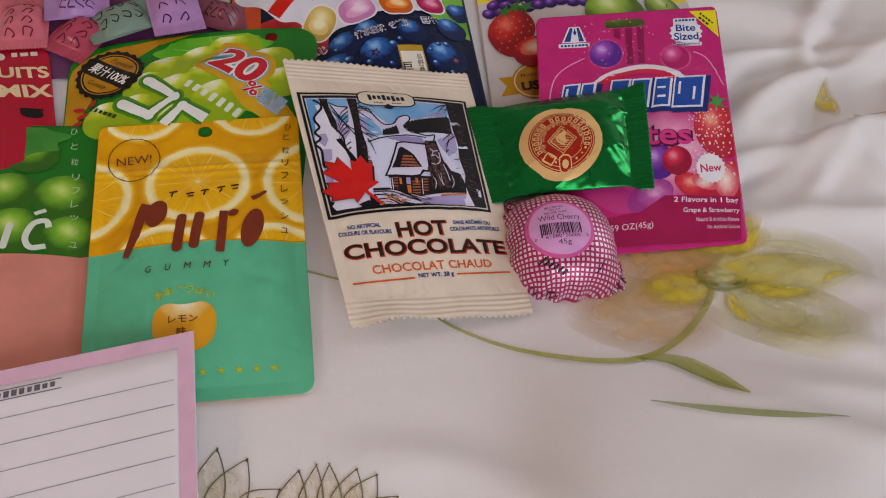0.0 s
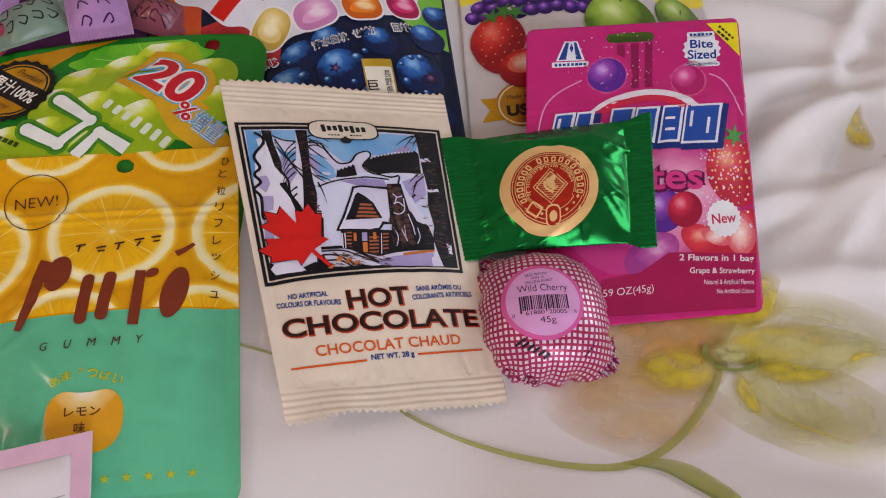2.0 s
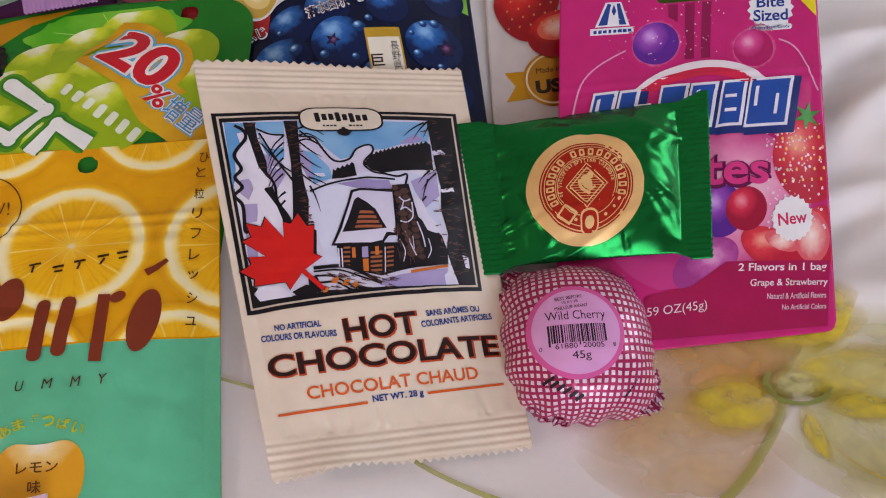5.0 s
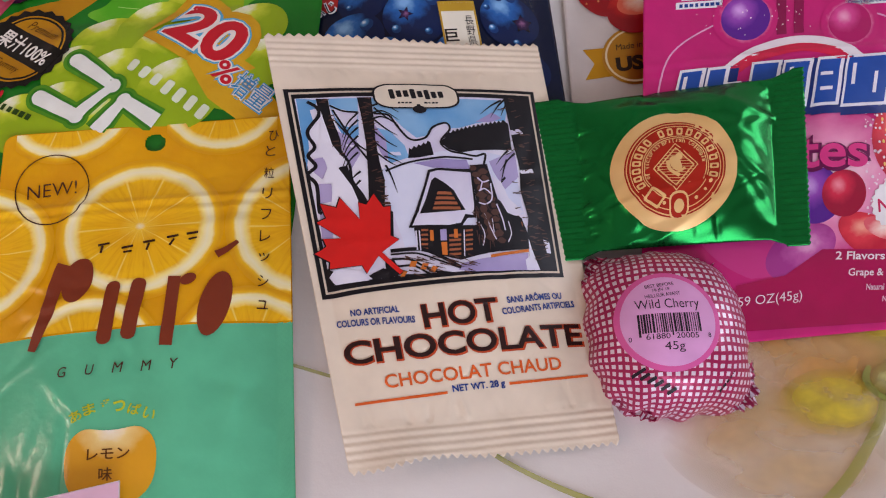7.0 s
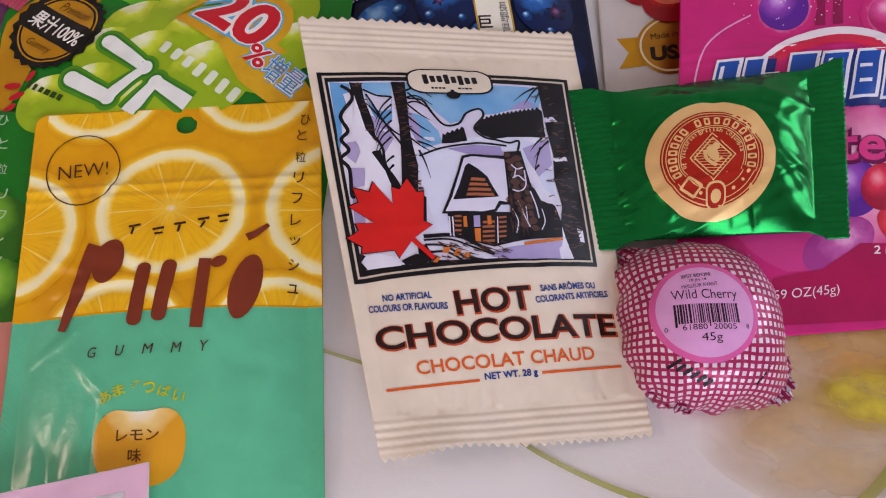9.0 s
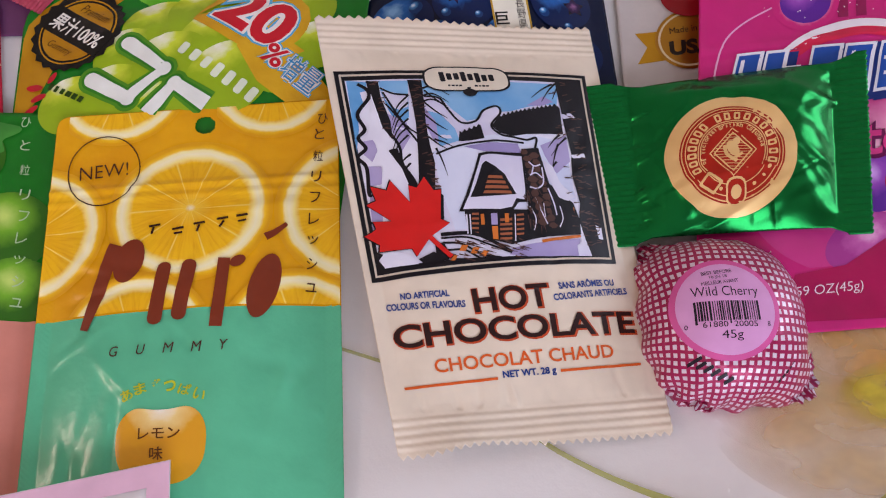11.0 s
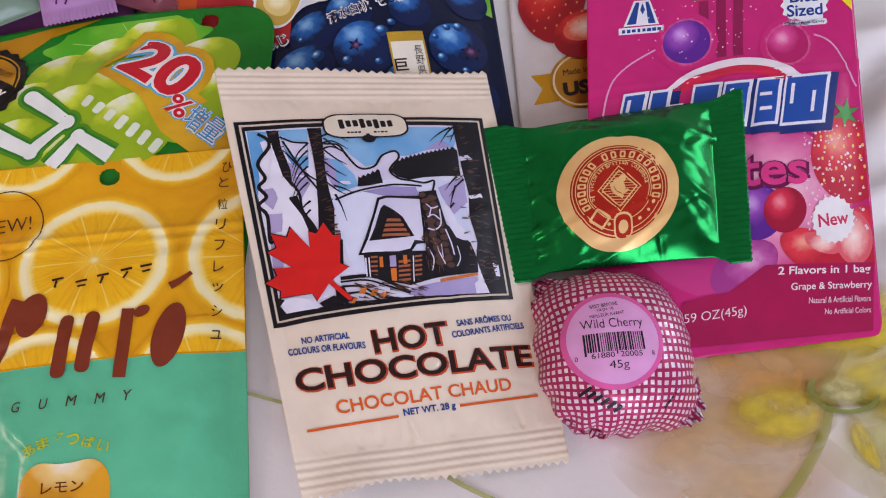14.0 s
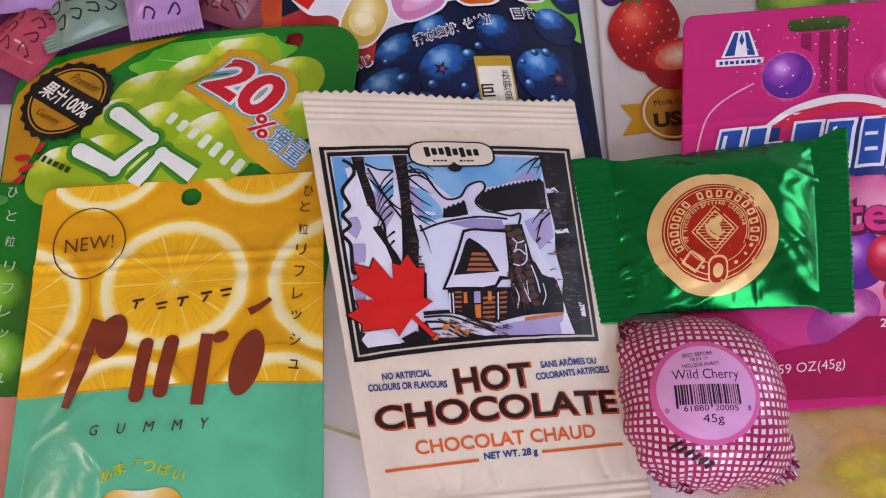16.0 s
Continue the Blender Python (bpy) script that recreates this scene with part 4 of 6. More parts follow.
put("tree_trunk", [poly((0.084, 0.994), (0.134, 0.988), (0.133, 0.887), (0.154, 0.748), (0.15, 0.647), (0.123, 0.667), (0.106, 0.769), (0.091, 0.89))], K, 0.32, "dark printed tree trunk")
put("tree_trunk", [poly((0.121, 0.593), (0.162, 0.596), (0.169, 0.53), (0.195, 0.439), (0.215, 0.358), (0.187, 0.292), (0.178, 0.402), (0.149, 0.5), (0.125, 0.552))], K, 0.33)
put("tree_trunk", [poly((0.254, 0.992), (0.313, 0.992), (0.307, 0.859), (0.297, 0.719), (0.298, 0.6), (0.305, 0.501), (0.286, 0.359), (0.316, 0.326), (0.296, 0.172), (0.205, 0.29), (0.227, 0.428), (0.242, 0.555), (0.256, 0.722), (0.258, 0.863))], K, 0.32)
put("tree_trunk", [poly((0.902, 1), (1.005, 1), (1.005, 0.872), (1.005, 0.706), (1.005, 0.526), (1.005, 0.355), (1.005, 0.205), (1.005, 0.078), (1.005, -0.005), (0.93, -0.005), (0.921, 0.069), (0.889, 0.129), (0.92, 0.276), (0.904, 0.425), (0.92, 0.566), (0.91, 0.687), (0.905, 0.852))], K, 0.36)
hatch = []
for k in range(110):
    y = 1 - .97 * rng.random()
    spans = [(.915 + .02 * y, .99)] + ([(0.265, 0.305)] if y > .35 else []) + ([(.185 - .085 * y, .215 - .085 * y)] if y > .6 else [])
    x, tilt = rng.uniform(*spans[k % len(spans)]), rng.uniform(-.012, .012)
    hatch.append(poly((x - .013, y), (x + .012, y + tilt), (x + .013, y + .006 + tilt), (x - .012, y + .005)))
put("bark_mark", hatch, BARK, 0.42, "brown bark hatching")
put("snow_bank", [poly((0.095, 0.916), (0.117, 0.719), (0.154, 0.63), (0.124, 0.585), (0.165, 0.483), (0.186, 0.37), (0.181, 0.293), (0.12, 0.301), (0.091, 0.231), (0.045, 0.208), (0.065, 0.39), (0.089, 0.51), (0.049, 0.532), (0.084, 0.606), (0.067, 0.658), (0.044, 0.67), (0.076, 0.773)),
     poly((0.903, 0.162), (0.916, 0.085), (0.936, -0.005), (0.872, -0.005), (0.871, 0.048), (0.895, 0.068)),
     poly((0.901, 0.792), (0.949, 0.807), (0.969, 0.778), (0.93, 0.772), (0.91, 0.766)),
     poly((0.909, 0.55), (0.981, 0.565), (0.986, 0.541), (0.925, 0.532)),
     poly((0.977, 0.16), (1.005, 0.148), (1.005, 0.084), (0.984, 0.088)),
     poly((0.004, 0.066), (0.061, 0.073), (0.138, 0.044), (0.163, -0.005), (0.211, -0.005), (0.252, -0.005), (0.275, -0.005), (0.037, -0.005), (0.011, -0.005))], SNOW, 0.4)
put("cabin_wall", [poly((0.392, 0.24), (0.668, 0.236), (0.782, 0.382), (0.886, 0.273), (0.909, 0.163), (0.898, 0.107), (0.706, 0.09), (0.573, 0.058), (0.39, 0.119))], K, 0.38, "black printed log cabin wall")
put("log", [poly((0.422, 0.226), (0.451, 0.225), (0.45, 0.214), (0.42, 0.215)),
     poly((0.418, 0.201), (0.447, 0.2), (0.446, 0.188), (0.416, 0.19)),
     poly((0.414, 0.176), (0.444, 0.174), (0.442, 0.164), (0.413, 0.166)),
     poly((0.411, 0.153), (0.441, 0.151), (0.439, 0.141), (0.41, 0.143)),
     poly((0.408, 0.13), (0.437, 0.128), (0.436, 0.117), (0.407, 0.119)),
     poly((0.539, 0.19), (0.592, 0.192), (0.591, 0.179), (0.538, 0.177)),
     poly((0.536, 0.166), (0.589, 0.167), (0.587, 0.155), (0.534, 0.154)),
     poly((0.533, 0.142), (0.586, 0.143), (0.584, 0.131), (0.531, 0.13)),
     poly((0.529, 0.118), (0.582, 0.119), (0.58, 0.107), (0.528, 0.106)),
     poly((0.526, 0.094), (0.579, 0.095), (0.577, 0.083), (0.524, 0.082)),
     poly((0.615, 0.212), (0.649, 0.216), (0.648, 0.205), (0.614, 0.201)),
     poly((0.612, 0.187), (0.646, 0.191), (0.644, 0.18), (0.61, 0.176)),
     poly((0.608, 0.163), (0.642, 0.165), (0.64, 0.155), (0.607, 0.152)),
     poly((0.605, 0.138), (0.638, 0.141), (0.637, 0.13), (0.603, 0.128)),
     poly((0.601, 0.114), (0.635, 0.116), (0.633, 0.106), (0.6, 0.103))], TIMBER, 0.44, "brown printed logs")
put("log", [poly((0.394, 0.22), (0.401, 0.22), (0.393, 0.122), (0.387, 0.122)),
     poly((0.409, 0.219), (0.415, 0.219), (0.406, 0.118), (0.401, 0.118)),
     poly((0.606, 0.212), (0.611, 0.212), (0.594, 0.075), (0.589, 0.075))], SNOW, 0.45)
put("cabin_door", [poly((0.498, 0.153), (0.524, 0.153), (0.517, 0.085), (0.494, 0.089))], ORANGE, 0.44, "orange printed door")
put("cabin_door", [poly((0.503, 0.219), (0.531, 0.22), (0.525, 0.16), (0.497, 0.161))], LILAC, 0.43)
put("cabin_window", [poly((0.458, 0.218), (0.473, 0.218), (0.468, 0.162), (0.452, 0.163)),
     poly((0.563, 0.218), (0.58, 0.217), (0.576, 0.171), (0.559, 0.17)),
     poly((0.864, 0.248), (0.886, 0.251), (0.88, 0.186), (0.858, 0.183)),
     poly((0.699, 0.315), (0.712, 0.315), (0.702, 0.267), (0.693, 0.267))], ORANGE, 0.48)
put("roof_snow", [poly((0.369, 0.237), (0.41, 0.32), (0.468, 0.461), (0.496, 0.544), (0.532, 0.553), (0.616, 0.547), (0.69, 0.545), (0.684, 0.346), (0.674, 0.275), (0.634, 0.275), (0.605, 0.236), (0.544, 0.224), (0.442, 0.231))], K, 0.42)
put("roof_snow", [poly((0.386, 0.247), (0.424, 0.319), (0.479, 0.461), (0.504, 0.53), (0.536, 0.539), (0.614, 0.532), (0.682, 0.525), (0.673, 0.346), (0.665, 0.289), (0.627, 0.296), (0.601, 0.251), (0.547, 0.24), (0.444, 0.247)),
     poly((0.779, 0.508), (0.816, 0.476), (0.838, 0.386), (0.901, 0.307), (0.866, 0.285), (0.825, 0.293), (0.81, 0.334), (0.78, 0.415))], SNOW, 0.47, "white printed snow on the roof")
put("gable", [poly((0.427, 0.307), (0.463, 0.381), (0.503, 0.485), (0.521, 0.501), (0.559, 0.467), (0.593, 0.427), (0.608, 0.379), (0.63, 0.318), (0.557, 0.312))], K, 0.51)
put("gable_board", [poly((0.522, 0.421), (0.58, 0.417), (0.582, 0.401), (0.515, 0.405)),
     poly((0.512, 0.394), (0.589, 0.39), (0.592, 0.374), (0.505, 0.378)),
     poly((0.502, 0.367), (0.598, 0.363), (0.601, 0.347), (0.495, 0.351)),
     poly((0.492, 0.34), (0.608, 0.336), (0.611, 0.32), (0.485, 0.325))], TIMBER, 0.55)
put("chimney", [poly((0.685, 0.568), (0.765, 0.576), (0.767, 0.549), (0.775, 0.482), (0.793, 0.317), (0.879, 0.273), (0.891, 0.138), (0.707, 0.097), (0.663, 0.127), (0.673, 0.251), (0.686, 0.379), (0.688, 0.537))], K, 0.51, "dark stone chimney")
stones = []
for k in range(22):
    x, y = .700 + .042 * (k % 2) + .003 * (k // 2) + rng.uniform(-0.005, 0.006), .55 - .019 * k
    r = rng.uniform(.015, .024)
    stones.append(poly(*[(x + r * (1.0 + .3 * math.sin(a * 2.0 + k)) * math.cos(a), y + r * 1.0 * math.sin(a)) for a in (0, 1.1, 2.1, 3.2, 4.2, 5.3)]))
put("chimney_stone", stones, BARK, 0.55)
put("mortar", [stroke([(0.709, 0.495), (0.732, 0.471), (0.761, 0.481)], 0.5, 8),
     stroke([(0.705, 0.42), (0.734, 0.433), (0.76, 0.406)], 0.5, 8),
     stroke([(0.728, 0.471), (0.712, 0.42)], 0.45, 6),
     stroke([(0.766, 0.465), (0.761, 0.381), (0.729, 0.348), (0.696, 0.355)], 0.5, 12),
     stroke([(0.777, 0.349), (0.793, 0.269), (0.798, 0.205)], 0.5, 8),
     stroke([(0.715, 0.299), (0.731, 0.219), (0.749, 0.157)], 0.4, 8),
     stroke([(0.681, 0.251), (0.699, 0.188), (0.684, 0.128)], 0.4, 8),
     stroke([(0.819, 0.254), (0.824, 0.19), (0.803, 0.142)], 0.35, 8),
     stroke([(0.745, 0.267), (0.743, 0.188)], 0.3, 6)], SNOW, 0.58)
put("track", [stroke([(0.275, 0.128), (0.401, 0.124), (0.473, 0.09), (0.568, 0.02)], 1.2, 24),
     stroke([(0.273, 0.11), (0.385, 0.104), (0.469, 0.065), (0.557, 0.021)], 0.6, 24),
     stroke([(0.276, 0.088), (0.356, 0.074), (0.436, 0.015), (0.518, -0.005)], 0.7, 24),
     stroke([(0.289, 0.05), (0.364, 0.043), (0.433, -0.005), (0.491, -0.005)], 0.7, 24),
     stroke([(0.307, 0.003), (0.381, -0.005), (0.451, -0.005)], 0.7, 16),
     stroke([(0.267, 0.029), (0.291, -0.005), (0.337, -0.005)], 0.8, 16),
     stroke([(0.275, -0.005), (0.339, -0.005), (0.413, -0.005), (0.516, -0.005)], 0.8, 16),
     poly((-0.005, 0.132), (-0.005, 0.117), (-0.005, 0.083), (0.023, 0.063), (-0, 0.037), (0.021, -0.005), (0.045, -0.005), (0.036, -0.005), (-0.005, -0.005)),
     poly((0.165, 0.018), (0.232, 0.047), (0.261, 0.03), (0.262, -0.005), (0.182, -0.005)),
     poly((0.245, 0.091), (0.282, 0.087), (0.308, 0.01), (0.258, -0.005), (0.242, 0.031))], K, 0.45, "black drawn tracks in the snow")
put("track_edge", [poly((0.355, 0.068), (0.382, 0.066), (0.368, 0.038), (0.341, 0.041)),
     poly((0.404, 0.054), (0.429, 0.048), (0.411, 0.02), (0.387, 0.025)),
     poly((0.446, 0.037), (0.467, 0.028), (0.445, 0.003), (0.425, 0.01)),
     poly((0.711, 0.079), (0.894, 0.105), (0.895, 0.09), (0.712, 0.064)),
     poly((0.317, 0.025), (0.332, 0.02), (0.315, -0.005), (0.296, -0.004))], ORANGE, 0.48)
more = []
for k in range(40):
    x, y = rng.uniform(0.3, 0.62), rng.uniform(-.005, .10)
    more.append([brush([P(x, y), P(x + rng.uniform(0.02, 0.05), y - .014)], [.5, .1])])
for k in range(34):
    x, y = rng.uniform(0.66, 0.78), rng.uniform(.12, .36)
    more.append([brush([P(x, y), P(x + rng.uniform(-0.005, 0.02), y - .04)], [.4, .1])])
for k in range(26):
    x, y = rng.uniform(0.86, 0.96), rng.uniform(.05, .95)
    more.append([brush([P(x, y), P(x + .03, y + rng.uniform(-0.005, 0.02))], [.5, .1])])
put("pen_line", more, BARK, 0.62, "fine brown and black pen lines")
half = [(0, 1), (.11, .80), (.25, .86), (.19, .46), (.37, .64), (.42, .54), (.62, .58), (.56, .36), (.64, .30), (.30, .02), (.34, -.10), (.035, -.05), (.035, -.42)]
leaf = [(x * 21.5, y * 22.5) for x, y in half] + [(-x * 21.5, y * 22.5) for x, y in half[:0:-1]]
put("maple_leaf", [([[(x * 1.10, y * 1.09) for x, y in leaf]], 22.2, 66.9, 39)], K, 0.70)
put("maple_leaf", [([[(x * 1.06, y * 1.06) for x, y in leaf]], 22.2, 66.9, 39)], CRIMSON, 0.78, "bright red maple leaf")
plaque = [(45.0 + 13.2 * math.copysign(abs(math.cos(a)) ** .55, math.cos(a)) * (1 + .05 * math.cos(4 * a)), 124.2 + 5.6 * math.copysign(abs(math.sin(a)) ** .6, math.sin(a)) * (1 + .12 * math.cos(2 * a))) for a in np.linspace(0, 2 * math.pi, 60)[:-1]]
put("brand_plaque", [[[((x - 45.0) * 1.05 + 45.0, (y - 124.2) * 1.11 + 124.2) for x, y in plaque]]], K, 0.60, "cream scroll plaque with dark outline")
put("brand_plaque", [[plaque]], ink("e6d9c4", 0.4), 0.64)
put("brand_mark", [[bar(36.8 + 2.35 * k, 125.0 + .2 * math.sin(k * .8), 1.7, 4.2 if k in (0, 3, 5) else 2.9, 4, .4)] for k in range(8)] + rows_of_bars(40.5, 121.2, 5, .8, 4) + rows_of_bars(49.5, 121.2, 5, .8, 4, 0, 2) + [[circle(45, 118.2, 2.3, 20, 1.7)], [bar(45, 120.1, 1.2, .8)], [bar(47.5, 118.6, 1.4, .6, 35)]], K, 0.69, "dark brand mark shapes")
DARKB, RUST, NAVY = ink("2c0f0c", 0.38), ink("c2481c", 0.38), ink("1a3c86", 0.38)
put("title_lettering", [word("HOT", 45.6, 44.9, 26.2, 8.2, 1.5, .045), word("CHOCOLATE", 46.4, 35.7, 82, 7.9, 0, .045)], RUST, 0.22, "dark brown words HOT CHOCOLATE edged in rust")
put("title_lettering", [word("HOT", 45.3, 45.1, 25.2, 7.4, 1.5, .022), word("CHOCOLATE", 46.1, 35.9, 81, 7.1, 0, .022)], DARKB, 0.30)
put("subtitle_lettering", [word("CHOCOLAT CHAUD", 47, 26.6, 60.5, 4.1, .8, .014)], ink("e2601c", 0.36), 0.25, "orange words CHOCOLAT CHAUD")
put("small_lettering", [word("NET WT. 28 g", 47.2, 21.9, 18, 2.7, 1, .03), word("NO ARTIFICIAL", 17.8, 48.1, 15.5, 2.1, -2, .03), word("COLOURS OR FLAVOURS", 17.6, 44.8, 25, 2.2, -3, .03), word("SANS ARÔMES OU", 72, 48.9, 20.3, 2.7, 3, .03), word("COLORANTS ARTIFICIELS", 73, 45.4, 27, 2.2, 4, .03)], NAVY, 0.25, "small dark blue lettering")
put("rule", [[bar(21.2, 20.7, 30.4, .8, 1.3)], [bar(72, 22.2, 28.6, .8, 1)]], ink("e2601c", 0.36), 0.25)

# -- lemon pouch
M_CITRUS = citrus_print("lemon_slice_print")
put = inked(LEMON, lemon, grid=1.2)
for k, (x, y, r) in enumerate(((46.3, 109, 26.5), (20, 159, 23), (72, 158, 23), (100, 107, 27), (-5, 104, 25), (32, 63, 24), (81, 62, 24))):
    put("lemon_slice", [[circle(x, y, r, 64)]], M_CITRUS, 0.14 + 0.05 * k, "printed lemon slice" if k == 0 else "", clip=(0.3, 74.0, 93.7, 138.2), unit=[(x, y, r, r)])
    if y > 130:
        put("lemon_slice", [[circle(x, y, r, 64)]], M_CITRUS, 0.14 + 0.05 * k, clip=(4 if x < 40 else 52.8, 138.2, 45.2 if x < 40 else 90, 148.6), unit=[(x, y, r, r)])
BROWN = ink("84341a", 0.3)
put("brand_mark", [[brush(bow([(16.2, 69), (19.5, 80), (22.5, 92), (24.5, 97)]), [2.6, 4.2, 4.6, 5.4])], [circle(28.6, 91.2, 4.6, 28, 7.6, -.25)],
                   [bar(38.9, 79.3, 4.4, 21, -6, 2)], [bar(46.4, 80, 4.4, 20.5, -8, 2)],
                   [brush(bow([(56.5, 67), (57.3, 78), (58.2, 90)]), 3.8)], [circle(62.3, 88.8, 2.6, 20, 1.8, .5)],
                   [circle(70.6, 80.2, 4.6, 30, 11.0, -.25)], [brush(bow([(70.6, 97.0), (73.5, 98.6), (77.2, 101.6)]), [2.8, 2.2, 1.4])]], BROWN, 0.6, "dark brown brand mark shapes")
put("brand_mark", [[bar(x, y, 3.6, .8, 8)] for x, y in ((35.7, 103.2), (43.2, 101.4), (49.7, 103), (56.9, 104.3), (63, 105.1))] + [[bar(x, y, 2.6, .7, t)] for x, y, t in ((35.2, 101.4, 80), (43.4, 99.7, 5), (49.4, 101.2, 75), (56.7, 102.3, 60), (63.1, 103.2, 12))], ink("3a1a10", 0.3), 0.6)
put("lettering", [word(c, 26.4 + 8.2 * k, 61.2, 3.3 if c == "M" else 2.6, 3.2, 0, 0, .2) for k, c in enumerate("GUMMY")] + [word("NEW!", 17, 126.2, 15.5, 5.2, 4, -.008)] +
    [word(c, x, y, 3.3, 4.0 if c not in "ッュ" else 3.0, -3) for c, (x, y) in zip("ひと粒リフレッシュ", ((88.8, 141), (87.6, 135.2), (87.1, 126.7), (86.5, 119), (86, 111.2), (85.6, 103.4), (85.3, 95.8), (85, 87.5), (84.8, 79.4)))], ink("4a2112", 0.3), 0.6, "dark brown small lettering")
put("ring", [[circle(17, 126.2, 11.7, 56, 13.6, .1), circle(17, 126.2, 11.3, 56, 13.2, .1)]], ink("4a2112", 0.3), 0.6)
put("kana_lettering", [word(c, x, y, 3.6, 3.4, t, .02) for c, x, y, t in zip("あまずっぱい", (31.3, 35.1, 39.3, 43.7, 48.1, 52.4), (47.2, 49.1, 50, 49.4, 48.2, 46.4), (25, 15, 5, -5, -15, -25))] + [[star(49 + 7.2 * k, 12, .7, 1.9, 5, .3)] for k in range(5)], ink("c2c81e", 0.3), 0.25, "yellow-green lettering")
gummy = [(41.7 + 13.0 * math.copysign(abs(math.cos(a)) ** .75, math.cos(a)) * (1 + .05 * math.sin(a)), 32.6 + 11.8 * math.copysign(abs(math.sin(a)) ** .8, math.sin(a)) - 2.0 * math.exp(-((a - math.pi / 2) / .35) ** 2)) for a in np.linspace(0, 2 * math.pi, 64)[:-1]]
put("gummy_print", [[gummy]], ball_print("gummy_shading", "faf2e2", "f2d488", "e3a21a", 0.3, (0.0, 1.0), 0.15), 0.25, "printed sugared yellow gummy")
put("lettering", [word("レモン", 41.2, 35.6, 12, 3.2, -1, .01), word("味", 40.6, 29.8, 3.8, 3.8, 0, .01)], ink("6a3a08", 0.3), 0.4)

# -- muscat pouch
put = inked(MUSCAT, muscat)
M_MUSC = ball_print("muscat_print", "c8e070", "77b52a", "2f6a14", 0.28, (-0.15, 0.35))
for k, (x, y, r) in enumerate(((58, 106, 13), (82.5, 104, 14), (63, 84, 13.5), (87, 82, 12.5), (40, 92, 13), (36, 114, 12), (18, 104, 13), (16, 82, 13), (66, 131, 12), (42, 134, 11))):
    put("muscat_grape", [[circle(x, y, r, 40)]], M_MUSC, 0.14 + 0.04 * k, "printed green grape" if k == 0 else "", clip=(0.5, 73.2, 95.5, 148))
put("vine_leaf", [[[(50 + 30 * math.cos(a) * (1 + .1 * math.sin(7 * a)), 140 + 11 * math.sin(a) * (1 + .12 * math.sin(9 * a))) for a in np.linspace(0, 2 * math.pi, 70)[:-1]]]], film("leaf_print", "2c7a2c", 0.28, second="4fa53f"), 0.55, "printed green leaf", clip=(1, 100, 95, 147.5))
put("brand_mark", [[brush(bow([(77, 77), (71, 76), (68.5, 81), (71, 88.5), (76, 90.5), (77.5, 87)]), 2.7)], [brush(bow([(71, 94), (75.5, 96.5)]), 2.0)], [bar(61, 82, 3.0, 14, -8, 1.4)]], ink("dfe8d8", 0.3), 0.62, "pale brand mark shapes")
put("lettering", [word(c, x, y, 3.3, 4.0 if c not in "ッュ" else 3.0, -3) for c, x, y in zip("ひと粒リフレッシュ", (83.4, 84.1, 84.9, 86, 86.6, 86.8, 87, 87.3, 87.6), (145, 136, 126.4, 117, 109, 101, 93.5, 86, 79))], ink("b9d3a8", 0.3), 0.62)

# -- green grape pouch
put = inked(GRAPE, grape, grid=1.6)
M_BERRY = ball_print("green_grape_print", "fbfbe6", "d0de34", "98b814", 0.25, (-0.35, 0.85), 0.3)
M_GOLD = film("gold_film", "cc9612", 0.24, 0.2, second="ba800a")
put("gold_corner", [[[(0.6, 60), (10, 76), (17, 92), (30, 108), (44, 118), (62, 124), (44, 122.5), (26, 119.5), (15, 117.2), (7, 112), (2.0, 106), (0.8, 100)]]], M_GOLD, 0.14, "gold printed corner")
put("vine_leaf", [[[(73 + 30 * math.cos(a) * (1 + .07 * math.sin(9 * a)), 110 + 13 * math.sin(a) * (1 + .10 * math.sin(13 * a))) for a in np.linspace(0, 2 * math.pi, 120)[:-1]]]], film("fresh_leaf_print", "4fae1c", 0.25, second="86cc38"), 0.16, "printed vine leaf", clip=(30, 60, 127, 121))
put("leaf_vein", [[brush(bow([(76, 98), (80, 108), (88, 119)]), [.7, .5, .2])], [brush(bow([(78, 104), (66, 110), (52, 114)]), [.6, .4, .2])], [brush(bow([(79, 106), (74, 113), (70, 120)]), [.5, .3, .2])]], ink("b4de70", 0.25), 0.19)
for k, (x, y, r) in enumerate(((84, 108, 15), (52, 96, 14), (68, 101, 14), (42, 84, 13), (74, 86, 15), (104, 96, 13), (90, 88, 15), (58, 78, 15), (80, 70, 16), (100, 74, 14), (38, 68, 14), (22, 68, 12), (55, 60, 15), (112, 80, 11))):
    put("printed_grape", [[circle(x, y, r, 40, r * .92)]], M_BERRY, 0.20 + 0.035 * k, "printed green grape" if k == 0 else "", clip=(1.5, 45, 127, 119.5))
for wide, colour, lift in ((10.0, "4f951c", 0.76), (7.4, "2f7f1c", 0.83), (5.4, "f0f2ea", 0.92)):
    put("brand_mark", [[brush([(41.7, 89.0), (56.0, 76.0), (43.5, 66.5), (29.5, 76.0)], wide)]], ink(colour, 0.26), lift, "thick white brand mark strokes" if wide < 6 else "")
    put("brand_mark", [[brush([(51, 59.5), (60.5, 69.5), (73, 60)], wide)]], ink(colour, 0.26), lift)
    put("brand_mark", [[circle(x, y, wide / 2, 20)] for x, y in ((41.7, 89.0), (56.0, 76.0), (43.5, 66.5), (29.5, 76.0), (60.5, 69.5))], ink(colour, 0.26), lift + 0.02)
put("brand_mark", [[bar(62.5 + 4.5 * k, 83.5 - 3.7 * k, 3.3, 5.6 if k > 2 else 4.6, -38, 1.0)] for k in range(7)], ink("e9f2d4", 0.3), 0.84)
